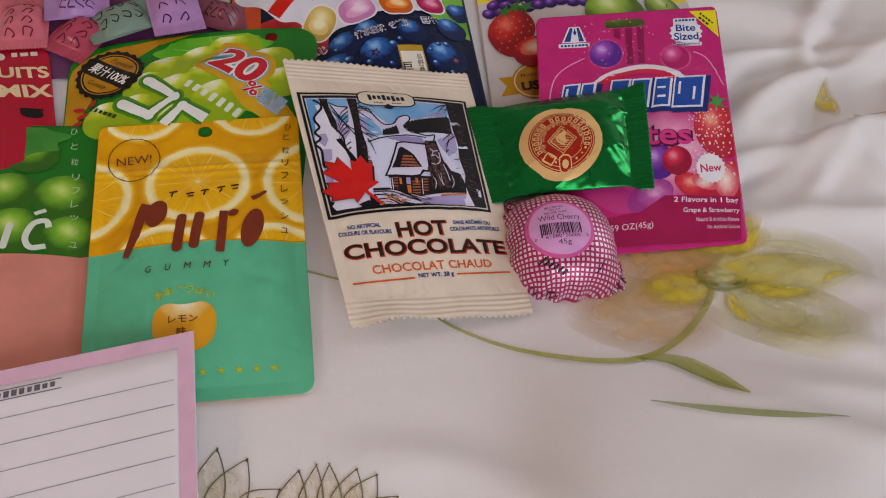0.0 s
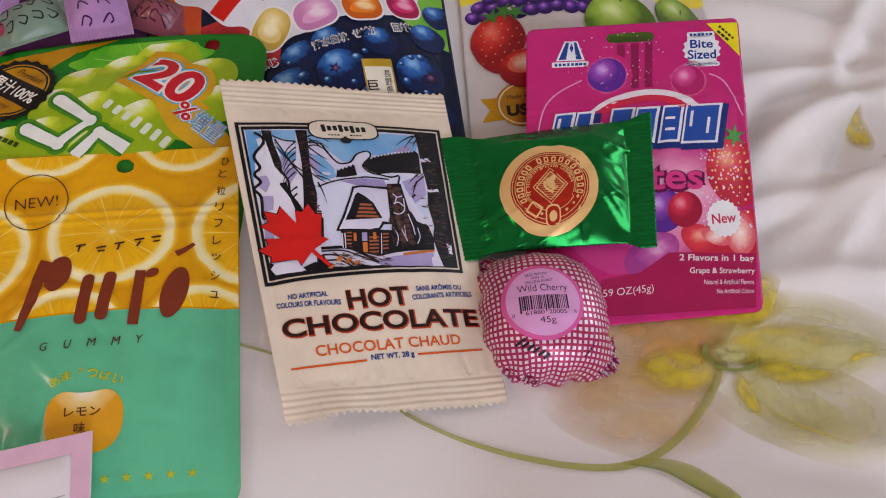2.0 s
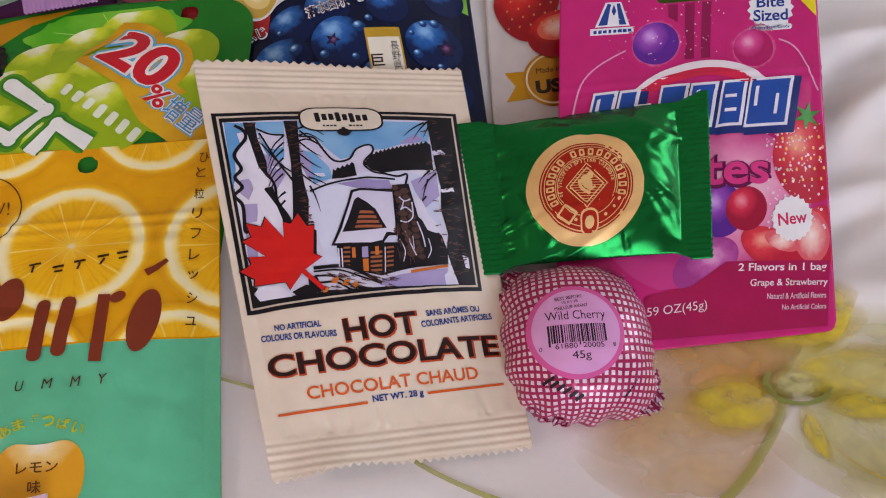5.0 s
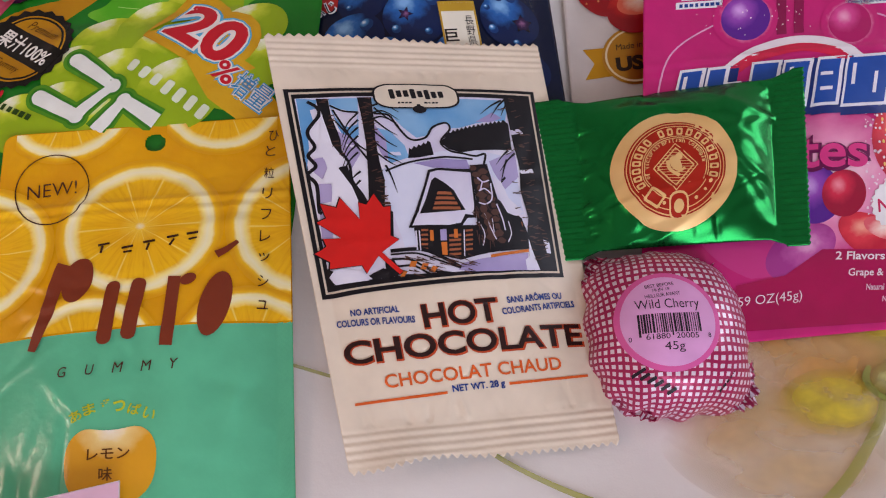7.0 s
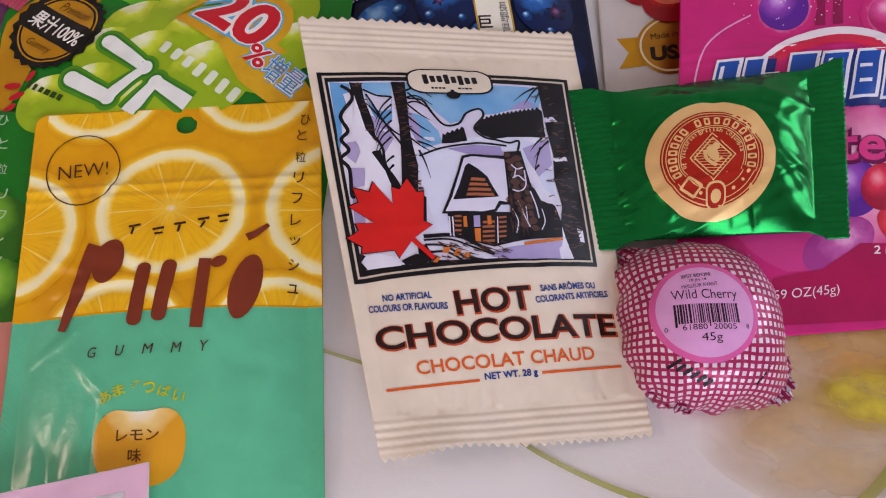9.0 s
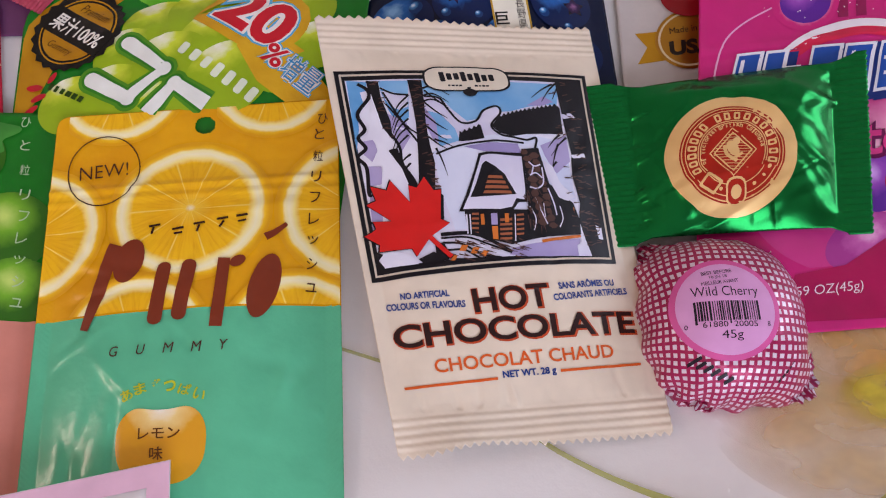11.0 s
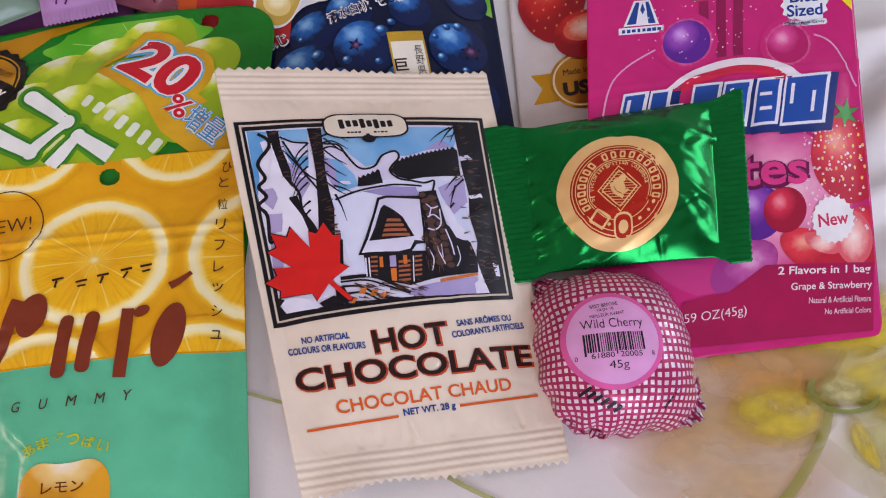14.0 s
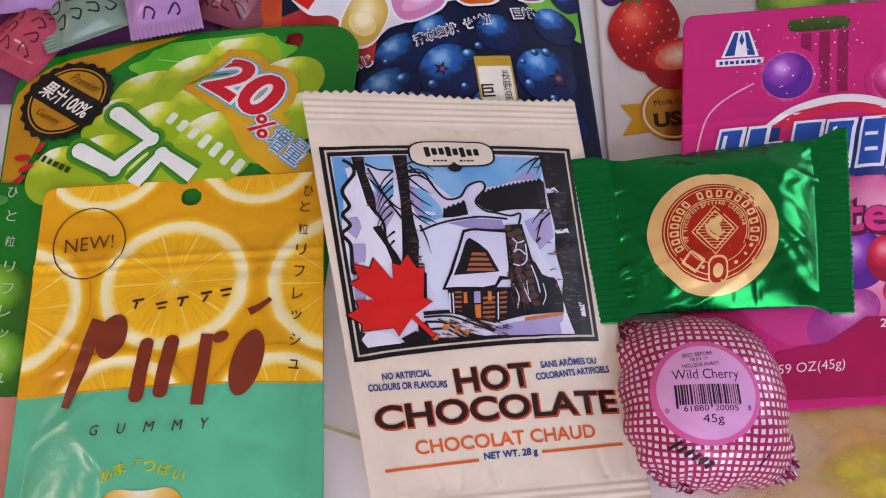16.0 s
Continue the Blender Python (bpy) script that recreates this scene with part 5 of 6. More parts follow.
M_GOLDINK = film("gold_ink", "e6b41e", 0.2, 0.15, wrinkle=0.7, second="cf960e")
put("burst", [word("20", 88.5, 94.5, 41, 28, -38, .25), word("%", 96.5, 76, 16, 15, -38, .2)], M_GOLDINK, 0.80, "gold outline round the number")
put("gold_band", [[brush(bow([(84, 84), (96, 72), (110, 60), (118, 52)]), [6, 15, 14, 10])]], M_GOLDINK, 0.76)
put("number_lettering", [word("20", 88.5, 94.5, 34, 21, -38, .13), word("%", 96.5, 76, 11, 9.5, -38, .12), word("増量", 107, 67.5, 18, 11, -38, .05)], ink("58b4dd", 0.25), 0.88)
put("number_lettering", [word("20", 88.5, 94.5, 32.5, 19.6, -38, .085), word("%", 96.5, 76, 10, 8.6, -38, .075), word("増量", 107, 67.5, 17, 10, -38, .025)], ink("f4efe9", 0.25), 0.96)
put("number_lettering", [word("20", 88.5, 94.5, 31, 18.4, -38, .035), word("%", 96.5, 76, 9.2, 7.8, -38, .02)], ink("cf1f2c", 0.25), 1.04, "red number 20 edged in white")
put("number_lettering", [word("増量", 107, 67.5, 16, 9.2, -38, .0)], ink("3f93c9", 0.25), 1.04)
put("badge", [[star(21.2, 99.2, 16.4, 17.6, 22)]], ink("17130f", 0.25), 0.74, "black and gold round badge")
put("badge", [[circle(21.2, 99.2, 14.6, 48), circle(21.2, 99.2, 14.0, 48)], [circle(21.2, 99.2, 13.2, 48)]], M_GOLD, 0.80)
put("badge_band", [[bar(21.2, 99.2, 29.5, 11, -40)]], ink("17130f", 0.25), 0.86)
put("badge_lettering", [word("果汁100%", 21.2, 99.2, 25, 7.2, -40, .02)], ink("f3efe6", 0.25), 0.92, "white words on the badge")
put("badge_lettering", [word("Premium", 27, 106, 14, 3.6, -38, .0, .3), word("Gummy", 15.4, 92.4, 12, 3.6, -38, .0, .3)], ink("5a3a08", 0.25), 0.92)
put("red_petal", [[circle(7.5, 78, 3.2, 20, 1.3, -.2)], [circle(9.5, 73.5, 3, 20, 1.3, .2)], [circle(14, 80.5, 2.4, 20, 1.1, .9)], [circle(7, 69, 3, 20, 1.3, .5)]], ink("c01d28", 0.25), 0.74)
put("lettering", rows_of_bars(20, 73, 17, 2.6, 6, -32, 8), ink("2c4a10", 0.25), 0.9)

# -- magenta bites pouch
put = inked(BITES, bites, grid=2.2)
put("glow", [[circle(60, 52, 44, 60, 34)]], ball_print("pink_glow", "fae2ea", "ec94ba", "cc3a84", 0.24, (0.25, 0.1), 0.25), 0.14, "pale pink printed swirl", clip=(1, 22, 111, 100))
put("stripe", [[[(46 + 7.5 * k, 153.5), (50 + 7.5 * k, 153.5), (49 + 7 * k, 117), (45 + 7 * k, 117)]] for k in range(3)], ink("93184f", 0.24), 0.14, clip=(40, 116, 75, 143.2))
put("arc_line", [[brush(bow([(4, 88), (10, 112), (28, 124), (40, 126)]), .7)], [brush(bow([(82, 126), (100, 119), (110, 98)]), .7)]], ink("e9a7cc", 0.24), 0.16)
M_PUR = ball_print("purple_ball_print", "d9a2e6", "9a48b4", "5f2590", 0.24, (-.25, .35))
M_PNK = ball_print("pink_ball_print", "f0a0c4", "dc4a92", "b81e66", 0.24, (-.25, .35))
M_RED = ball_print("red_ball_print", "f08a98", "d82a4a", "a01436", 0.24, (-.25, .35))
M_HALO = ball_print("halo_print", "fbe0ee", "f0b4d4", "cd2676", 0.24, (0, 0), 0.1)
for x, y, r, m in ((40, 125.5, 13, M_HALO), (82, 119.5, 12, M_HALO), (40, 125.5, 9.8, M_PUR), (82, 119.5, 8.8, M_PNK), (64, 50, 10.5, M_PUR), (75, 50, 8.8, M_RED)):
    put("candy_ball", [[circle(x, y, r, 40)]], m, 0.2 if r in (13, 12) else 0.26 + (.06 if x == 75 else 0), "printed candy ball" if x == 64 else "")
put("purple_swirl", [[circle(58, 30, 14, 40, 9, .4)]], ball_print("swirl_print", "e8a0cc", "c860a8", "a83a8a", 0.24, (0.2, 0.2), 0.4), 0.2)
M_STRAW = ball_print("strawberry_print", "f6a08c", "e03a48", "c02038", 0.24, (-.3, .4), .15)
put("strawberry", [[circle(103, 68, 15.5, 44, 18, .3)]], M_STRAW, 0.24, "printed red strawberry", clip=(50, 20, 111.2, 92))
put("strawberry", [[circle(108, 37, 9, 40, 12)], [circle(86, 33, 15, 40, 7.5, -.5)]], M_STRAW, 0.28, clip=(50, 20, 111.2, 92))
put("strawberry_flesh", [[circle(103, 37, 8, 36, 10.5, .1)], [circle(90, 36, 8, 36, 3.6, -.4)]], ball_print("berry_flesh", "fbe4dc", "f3b8b0", "e0606a", 0.24, (0, 0), .2), 0.33, clip=(50, 20, 111.2, 92))
put("seed", [[circle(92 + 4.2 * (k % 5) + 1.5 * (k // 5 % 2), 60 + 4.4 * (k // 5), .55, 8, .8)] for k in range(25)], ink("f2c66a", 0.3), 0.38)
put("strawberry_leaf", [[star(104, 87, 2.5, 6.5, 6, .3)]], ink("3f9a3a", 0.25), 0.4, clip=(80, 70, 111, 98))
lean = lambda x, y, w, h: [(x - w / 2, y - h / 2), (x + w / 2, y - h / 2), (x + w / 2 + h * .22, y + h / 2), (x - w / 2 + h * .22, y + h / 2)]
put("arc_band", [[brush(bow([(26, 99), (42, 110), (60, 113.5), (76, 110), (88, 101)]), 4)]], ink("f2e8ee", 0.24), 0.42)
put("arc_band", [[brush(bow([(28, 98), (42, 107), (60, 110), (74, 107), (84, 99)]), 4)]], ink("d8254a", 0.24), 0.44)
letters = [(14.5, 95.5, 8.5, 17.5), (24.5, 95.5, 7, 17), (32.5, 94.5, 4, 5), (43, 95.5, 10.5, 18), (55.5, 95, 10.5, 18.5), (68.5, 94.7, 9.5, 19), (84.5, 94.2, 18, 20)]
put("brand_block", [[lean(x + 1.4, y - 1.8, w + 4.6, h + 4.6)] for x, y, w, h in letters], ink("1b3076", 0.22), 0.46, "deep blue slanted brand shapes")
put("brand_mark", [[lean(x, y, w + 1.6, h + 1.6)] for x, y, w, h in letters], ink("f0eef6", 0.22), 0.52, "white-edged blue brand mark shapes")
put("brand_mark", [[lean(x, y, w - .9, h - .9)] for x, y, w, h in letters], ink("2250a8", 0.22), 0.58)
put("brand_mark", [[lean(x, y, w, h)] for x, y, w, h in ((14.6, 99.5, 1.4, 6), (14.0, 90.5, 1.4, 5.5), (45.5, 95, 5.5, 1.5), (55.8, 99.8, 1.5, 6), (55.2, 90.2, 1.5, 6), (70.3, 98, 5, 1.5), (69.4, 91.5, 5, 1.5), (80.5, 97, 1.5, 9), (89, 93, 1.5, 9))], ink("f0eef6", 0.22), 0.64)
rng = random.Random(23)
put("splash_speck", [[circle(84 + 26 * rng.random() ** 1.4, rng.uniform(40, 84), rng.uniform(.2, .7), 7)] for k in range(130)] + [[circle(rng.uniform(20, 70), rng.uniform(118, 150), rng.uniform(.15, .4), 6)] for k in range(60)], ink("f6dce6", 0.26), 0.44, "pale printed splash specks")
put("name_lettering", [word("Bites", 63, 66.5, 47, 15.5, -3, .06)], ink("6e0f4c", 0.24), 0.5)
put("name_lettering", [word("Bites", 62.6, 67, 45, 13.5, -3, .02)], ink("e03a86", 0.24), 0.62, "pink rounded name lettering")
put("brand_emblem", [[[(12.5, 131.8), (30.8, 131.2), (31.0, 134.4), (12.5, 134.8)]], [[(14.5, 135.4), (19.0, 146.6), (25.5, 146.4), (29.0, 135.0)]]], ink("f0eef4", 0.24), 0.2, "white and blue brand emblem")
put("brand_emblem", [[[(15.8, 136.0), (19.7, 145.8), (21.2, 145.8), (19.6, 136)]], [[(21.4, 142.2), (22.4, 145.4), (23.4, 142.2), (22.4, 140)]], [[(27.6, 135.6), (24.9, 145.7), (23.6, 145.7), (24.6, 135.8)]]] + rows_of_bars(21.7, 133, 16.5, 1.7, 8, -1, 3), ink("27458f", 0.24), 0.26)
put("tag", [[star(90.6, 137.2, 9.2, 10.6, 16)], [bar(90.6, 146.0, 15, 3.2, -1, 1)], [bar(90.2, 128.4, 19, 2.6, -1, 1)]], ink("eef0f4", 0.24), 0.2, "white splash tag")
put("tag_lettering", [word("Bite", 90.6, 140.4, 12.5, 5, -2, .02), word("Sized", 90.4, 134.2, 15.5, 5.4, -2, .02)] + rows_of_bars(90.6, 146, 13, 1.6, 6, -1) + [word("Chewy Fruit Candy", 90.2, 128.4, 17, 1.7, -1, .01)], ink("23408f", 0.24), 0.26)
put("corner_flash", [[[(94, 152.5), (111.2, 152), (111, 132)]]], ink("f2e21a", 0.24), 0.2, "yellow corner flash")
put("corner_flash", rows_of_bars(104.6, 146.4, 12, 1.5, 5, -47) + rows_of_bars(102.6, 144.6, 9, 1.5, 3, -47, 5), ink("2a2a1c", 0.3), 0.26)
put("new_badge", [[star(94.8, 44.6, 8.5, 9.4, 20)]], ink("f2eef0", 0.26), 0.45, "round white badge with the red word New")
put("new_badge_lettering", [word("New", 94.8, 44.6, 13, 5, 3, .02)], ink("d0285a", 0.26), 0.5)
put("lower_band", [[[(30, 4), (108, 2), (110.5, 27), (66, 30), (52, 22), (34, 20)]]], ink("ac1450", 0.24), 0.36, clip=(1, 1.5, 111, 31))
put("white_lettering", [word("2 Flavors in 1 bag", 90, 25.6, 38, 3.8, -4, .015), word("Grape & Strawberry", 92.5, 19.6, 33, 3.4, -4, .01), word(".59 OZ(45g)", 46, 14, 25, 4.2, 1.5, -.005)], ink("f0dfe8", 0.26), 0.45, "small white lettering")
put("white_lettering", [word("Natural & Artificial Flavors", 95.5, 14.6, 25, 2.2, -4, .01), word("No Artificial Colors", 98.5, 10.2, 18.5, 2.0, -4, .01)], ink("ecc8da", 0.26), 0.45)

# -- the gold seal on the green chocolate
put = inked(CHOCO, choco, grid=2.0)
SX, SY = 42.8, 27.2
M_SEAL = film("gold_paper", "f6cd8c", 0.4, 0.35, wrinkle=0.06, second="efc07a")
M_SEALRED = film("seal_red", "b5230c", 0.42, 0.25, wrinkle=0.08)
ringed = lambda r0, r1: [circle(SX, SY, r1, 64), circle(SX, SY, r0, 64)]
put("gold_seal", [[circle(SX, SY, 21, 72)]], M_SEAL, 0.35, "gold paper seal with red print")
put("seal_ring", [[circle(SX, SY, 15.9, 64)]], M_SEALRED, 0.42)
put("seal_ring", [ringed(16.3, 16.8)], M_SEALRED, 0.45)
put("seal_diamond", [[[(SX + .4, SY + 8.6), (SX + 7.6, SY), (SX - .4, SY - 8.6), (SX - 7.6, SY)], [(SX + .4, SY + 8.1), (SX + 7.1, SY), (SX - .4, SY - 8.1), (SX - 7.1, SY)]]] + [[bar(SX, SY + 1.0 * k, 12.6 - 1.7 * abs(k), .22, -6)] for k in range(-6, 7)], M_SEAL, 0.47)
put("seal_diamond", [[[(SX + .4, SY + 7), (SX + 6.2, SY), (SX - .4, SY - 7), (SX - 6.2, SY)], [(SX + .4, SY + 6.3), (SX + 5.6, SY), (SX - .4, SY - 6.3), (SX - 5.6, SY)]],
                     [circle(SX, SY + 1.0, 1.8, 18, 3.0, .4)], [circle(SX + 1.2, SY + 3.4, 1.3, 14)], [brush(bow([(SX - 2.6, SY + 2.5), (SX - 2, SY - 1), (SX + 1, SY - 3.4)]), 1.1)], [bar(SX + 1.8, SY - 1.5, 2.8, .9, 30)]], M_SEAL, 0.52)
put("seal_mark", [[bar(SX + 13.0 * math.cos(a), SY + 13.0 * math.sin(a), 2.0, 2.9, math.degrees(a) - 90, .5), bar(SX + 13.0 * math.cos(a), SY + 13.0 * math.sin(a), .8, 1.5, math.degrees(a) - 90, .3)] for a in np.radians(np.linspace(205, 132, 7))] +
    [[bar(SX + 13.0 * math.cos(a), SY + 13.0 * math.sin(a), 2.0, 2.9, math.degrees(a) - 90, .5), bar(SX + 13.0 * math.cos(a), SY + 13.0 * math.sin(a), .8, 1.5, math.degrees(a) - 90, .3)] for a in np.radians(np.linspace(108, -18, 10))] +
    [[brush([(SX + r * math.cos(a), SY + r * math.sin(a)) for a in np.radians(np.linspace(a0, a1, 40))], .3)] for r, a0, a1 in ((15.0, -25, 212), (11.1, -30, 215), (10.4, -30, 215), (14.6, 216, 335), (11.2, 222, 330))] +
    [[circle(SX + 12.9 * math.cos(a), SY + 12.9 * math.sin(a), .6, 12)] for a in np.radians((250, 300, 318, 332))], M_SEAL, 0.52, "gold brand mark shapes round the seal")
for text, a0, a1 in (("of Victoria,", 197, 122), ("British Columbia", 112, 8)):
    for c, a in zip(text, np.radians(np.linspace(a0, a1, len(text)))):
        if c != " ":
            tall = 1.55 if c.isupper() or c in "fbhtl" else 1.1
            put("seal_lettering", [word(c, SX + 9.5 * math.cos(a), SY + 9.5 * math.sin(a), .5 if c in "il,t" else .95, tall, math.degrees(a) - 90, .02)], M_SEAL, 0.53)
put("seal_buckle", [[bar(SX - 7.5, SY - 10, 6, 5.2, -38, .6), bar(SX - 7.5, SY - 10, 4.4, 3.4, -38, .4)], [bar(SX + .6, SY - 13.0, 6.6, 8.8, 4, 2.6)]], M_SEAL, 0.56)
put("seal_buckle", [[bar(SX + .6, SY - 13.2, 5.4, 7.6, 4, 2.2)]], M_SEALRED, 0.6)
put("seal_buckle", [[circle(SX + .6, SY - 13.4, 1.7, 18, 2.2)]], M_SEAL, 0.64)

# -- label and marks on the gingham ball
TOP = BallTop()
put = inked(TOP, cherry, grid=1.5)
LX, LY = -5.2, -1.2
put("label", [[circle(LX, LY, 15.8, 64)]], ink("e45fa6", 0.45), 0.22, "round pink paper label")
put("label", [[circle(LX, LY, 14.2, 64)]], ink("e9a8dc", 0.5), 0.30)
DK = ink("241a26", 0.45)
put("label_lettering", [word("Wild Cherry", LX, LY + 4.6, 19.5, 4.0, 0, -.005), word("45g", LX + .4, LY - 8.6, 6.2, 3.2, 0, -.004), word("61880", LX - 4.2, LY - 5.2, 7, 1.7, 0, 0), word("20005", LX + 4.6, LY - 5.2, 7, 1.7, 0, 0), word("0", LX - 12, LY - 5.4, .9, 1.4), word("8", LX + 11.6, LY - 5.2, .9, 1.4), word("BEST BEFORE", LX - 1.4, LY + 11.4, 9, 1.2, 5), word("18 JN 18", LX - 1.2, LY + 9.7, 5.2, 1.2, 5), word("MEILLEUR AVANT", LX - 1, LY + 8.0, 11, 1.2, 5)], DK, 0.38, "black printed label lettering")
rng = random.Random(12)
bars, x = [], -9.6
while x < 9.4:
    w = rng.choice((.22, .3, .45, .65))
    tall = 7.0 if x < -8.8 or x > 8.6 or abs(x) < .5 else 6.0
    bars.append([bar(LX + x + w / 2, LY - 1.1 + (6.0 - tall) / 2, w, tall)])
    x += w + rng.choice((.22, .28, .42))
put("barcode", bars, DK, 0.38, "black barcode")
put("brand_mark", [[bar(-15.5 + 2.0 * k, -16.5 - 1.1 * k, 1.0, 4.6 if k == 0 else 2.8, -62, .3)] for k in range(6)], DK, 0.35, "dark brand mark bars")
put("brand_mark", rows_of_bars(14, -18.5, 11, 1.7, 7, 48, 5), DK, 0.35)

# -- blue fruit candy bag
put = inked(BLUE, blue)
put("green_panel", [[[(100, 92), (134.5, 70), (135, 170), (100, 170)]]], film("lime_print", "5fae2e", 0.24, second="8cc84a"), 0.12)
put("orange_panel", [[[(1, 60), (16, 60), (20, 180), (1, 180)]]], film("orange_print", "d86a24", 0.24, second="c84a20"), 0.12, "orange printed side")
put("red_panel", [[[(22, 56), (52, 58), (54, 72), (30, 84), (16, 80)]]], film("apple_print", "9c1820", 0.24, second="c83a34"), 0.13)
M_BLUEB = ball_print("blueberry_print", "7fb4e2", "2463ae", "0c1e4a", 0.22, (-0.3, 0.5), 0.35)
M_DROP = ball_print("droplet_print", "cfe6f4", "3f86c0", "16386e", 0.18, (-0.35, 0.45))
M_CROWN = ball_print("berry_crown_print", "8a5a86", "38204a", "141020", 0.24, (0, 0), .3)
for k, (x, y, r) in enumerate(((58, 44, 11.5), (81, 50, 12), (118, 52, 12), (62, 60, 9.5), (76, 66, 9), (100, 68, 8.5), (124, 76, 9), (131, 92, 8), (70, 32, 11), (98, 34, 11), (122, 30, 10), (46, 34, 10))):
    put("blueberry", [[circle(x, y, r, 40, r * .95)]], M_BLUEB, 0.16 + 0.03 * k if k > 2 else 0.52 + .03 * k, "printed blueberry" if k == 0 else "", clip=(1, 16, 135, 150))
put("berry_crown", [[star(77.5, 51, 1.4, 3.2, 5)], [star(123, 51, 2.4, 4.4, 5, .4)], [star(55, 39, 2, 4.2, 5)]], M_CROWN, 0.62)
rng = random.Random(5)
for x, y, r in ((63, 49, 2.6), (66, 42, 1.4), (88, 57, 2.6), (74, 45, 1.8), (86, 44, 1.5), (109, 56, 1.3), (114, 61, 1.6), (119, 62, 2.2), (111, 47, 2.0), (120, 42, 1.6), (57, 58, 1.3), (92, 61, 1.6), (50, 46, 1.4)):
    put("droplet", [[circle(x, y, r, 20, r * .92)]], M_DROP, 0.68)
white = [(6, 120), (1.5, 112), (2.5, 101), (8, 95), (16, 91), (27, 80), (38, 78), (48, 66), (58, 72), (66, 73), (80, 80), (98, 84), (108, 86), (120, 96), (122, 104), (126, 112), (129, 130), (126, 168), (20, 168)]
put("white_panel", [[bow(white + [white[0]], 90)]], ink("e3e4ec", 0.24), 0.6, "white printed title panel", clip=(1, 60, 135, 170))
put("brand_mark", [[circle(11, 106, 6.2, 30, 5.6)]], ink("d3200f", 0.24), 0.68, "red brand mark shapes")
put("brand_mark", [[brush([(24, 84), (34, 97), (58, 134)], [8, 9.5, 13])]], ink("d3200f", 0.24), 0.68)
put("brand_mark", [[brush([(44, 93), (62, 103), (69, 110)], [6, 6.5, 5])], [brush([(45, 113), (62, 124)], 6)]], ink("d3200f", 0.24), 0.68)
put("brand_mark", [[brush([(90, 106), (100, 120), (112, 134)], [7, 9, 12])], [brush([(118, 112), (124, 122)], [4, 6])]], ink("d3200f", 0.24), 0.68)
for x, y, w, h, t, c0, c1, c2 in ((49, 76.5, 8, 13, -32, "f6ecc0", "e4cc80", "c8a84a"), (70, 82.5, 10.2, 11.0, 24, "f9dff0", "e9a8d4", "cf84b8"), (92.5, 88.5, 9.6, 11.2, 18, "ffd9a0", "f0861e", "d0600c"), (113, 93.5, 8.2, 10.4, 14, "f4a0c0", "d52a6c", "a81048")):
    shape = [(w * math.copysign(abs(math.cos(a)) ** .8, math.cos(a)), h * .78 * math.copysign(abs(math.sin(a)) ** .8, math.sin(a))) for a in np.linspace(0, 2 * math.pi, 48)[:-1]]
    put("candy_outline", [([[(p * 1.10, q * 1.12) for p, q in shape]], x, y, t)], ink("f2eff2", 0.24), 0.72)
    put("printed_candy", [([shape], x, y, t)], ball_print("candy_print", c0, c1, c2, 0.22, (0.1, 0.35)), 0.78, "printed boiled sweet")
    put("candy_facet", [([circle(0, -h * .12, w * .72, 30, h * .34)], x, y, t)], ball_print("candy_facet_print", c0, c0, c1, 0.22, (0.1, 0.35)), 0.83)
for text, x, y, w, h, t in (("清水白桃", 76, 66, 16.5, 4.6, 17), ("せどか", 92.5, 71.8, 11, 4.2, 18), ("巨峰", 111, 78.6, 9, 4.6, 14), ("ふじ", 47, 58.5, 9, 4.6, 20)):
    put("name_lettering", [word(text, x, y, w + 1.3, h + 1.3, t, .06)], ink("e9e9f0", 0.24), 0.82)
    put("name_lettering", [word(text, x, y, w, h, t, .01)], ink("18182c", 0.24), 0.88, "dark words edged in white")
put("sticker", [[bar(98.2, 44, 14.2, 26, 6)]], ink("ece6d4", 0.3), 0.80, "small cream sticker with gold edge")
put("sticker_edge", [[bar(98.2, 44, 14.2, 26, 6), bar(98.2, 44, 12.8, 24.4, 6)], [bar(97.0, 54.4, 13.0, 3.4, 6)]], ink("c09a28", 0.3), 0.86)
put("sticker_lettering", [word("巨", 94.6, 42.6, 5, 5, 6, .02), word("長", 101.6, 49.2, 3.4, 3.8, 6), word("野", 102, 45, 3.4, 3.8, 6), word("県", 102.4, 40.8, 3.4, 3.8, 6)], ink("241c18", 0.3), 0.88)

# -- white and yellow fruit chews bag
put = inked(MIX, mix)
M_GRP = ball_print("purple_grape_print", "b77ad0", "6a34a0", "331a5a", 0.24, (-.2, .35))
M_GRP2 = ball_print("pink_grape_print", "e8a8d8", "b0489c", "70246c", 0.24, (-.2, .35))
rng = random.Random(8)
k = 0
for row, (y, n, x0) in enumerate(((98, 9, 7), (104.5, 9, 10), (110, 8, 15), (115, 5, 22), (119.5, 3, 26))):
    for i in range(n):
        x = x0 + 7.0 * i + rng.uniform(-1, 1)
        put("printed_grape", [[circle(x, y + rng.uniform(-1.5, 1.5), 4.4, 24)]], M_GRP2 if row > 1 and x > 16 else M_GRP, 0.2 + .012 * k, "printed purple grape" if k == 0 else "")
        k += 1
M_APPLE = ball_print("green_apple_print", "dcea9a", "9cc044", "567a1c", 0.24, (-.2, .4), .1)
put("apple", [[circle(81, 87, 20, 44, 20)]], M_APPLE, 0.76, "printed green apple")
put("apple", [[circle(117, 97, 15, 44, 13)]], M_APPLE, 0.70)
put("apple_stalk", [[brush(bow([(82, 101), (83, 104.5), (82, 107.5)]), .9)], [brush(bow([(118, 99), (119, 103)]), .9)]], ink("5a4a1c", 0.3), 0.84)
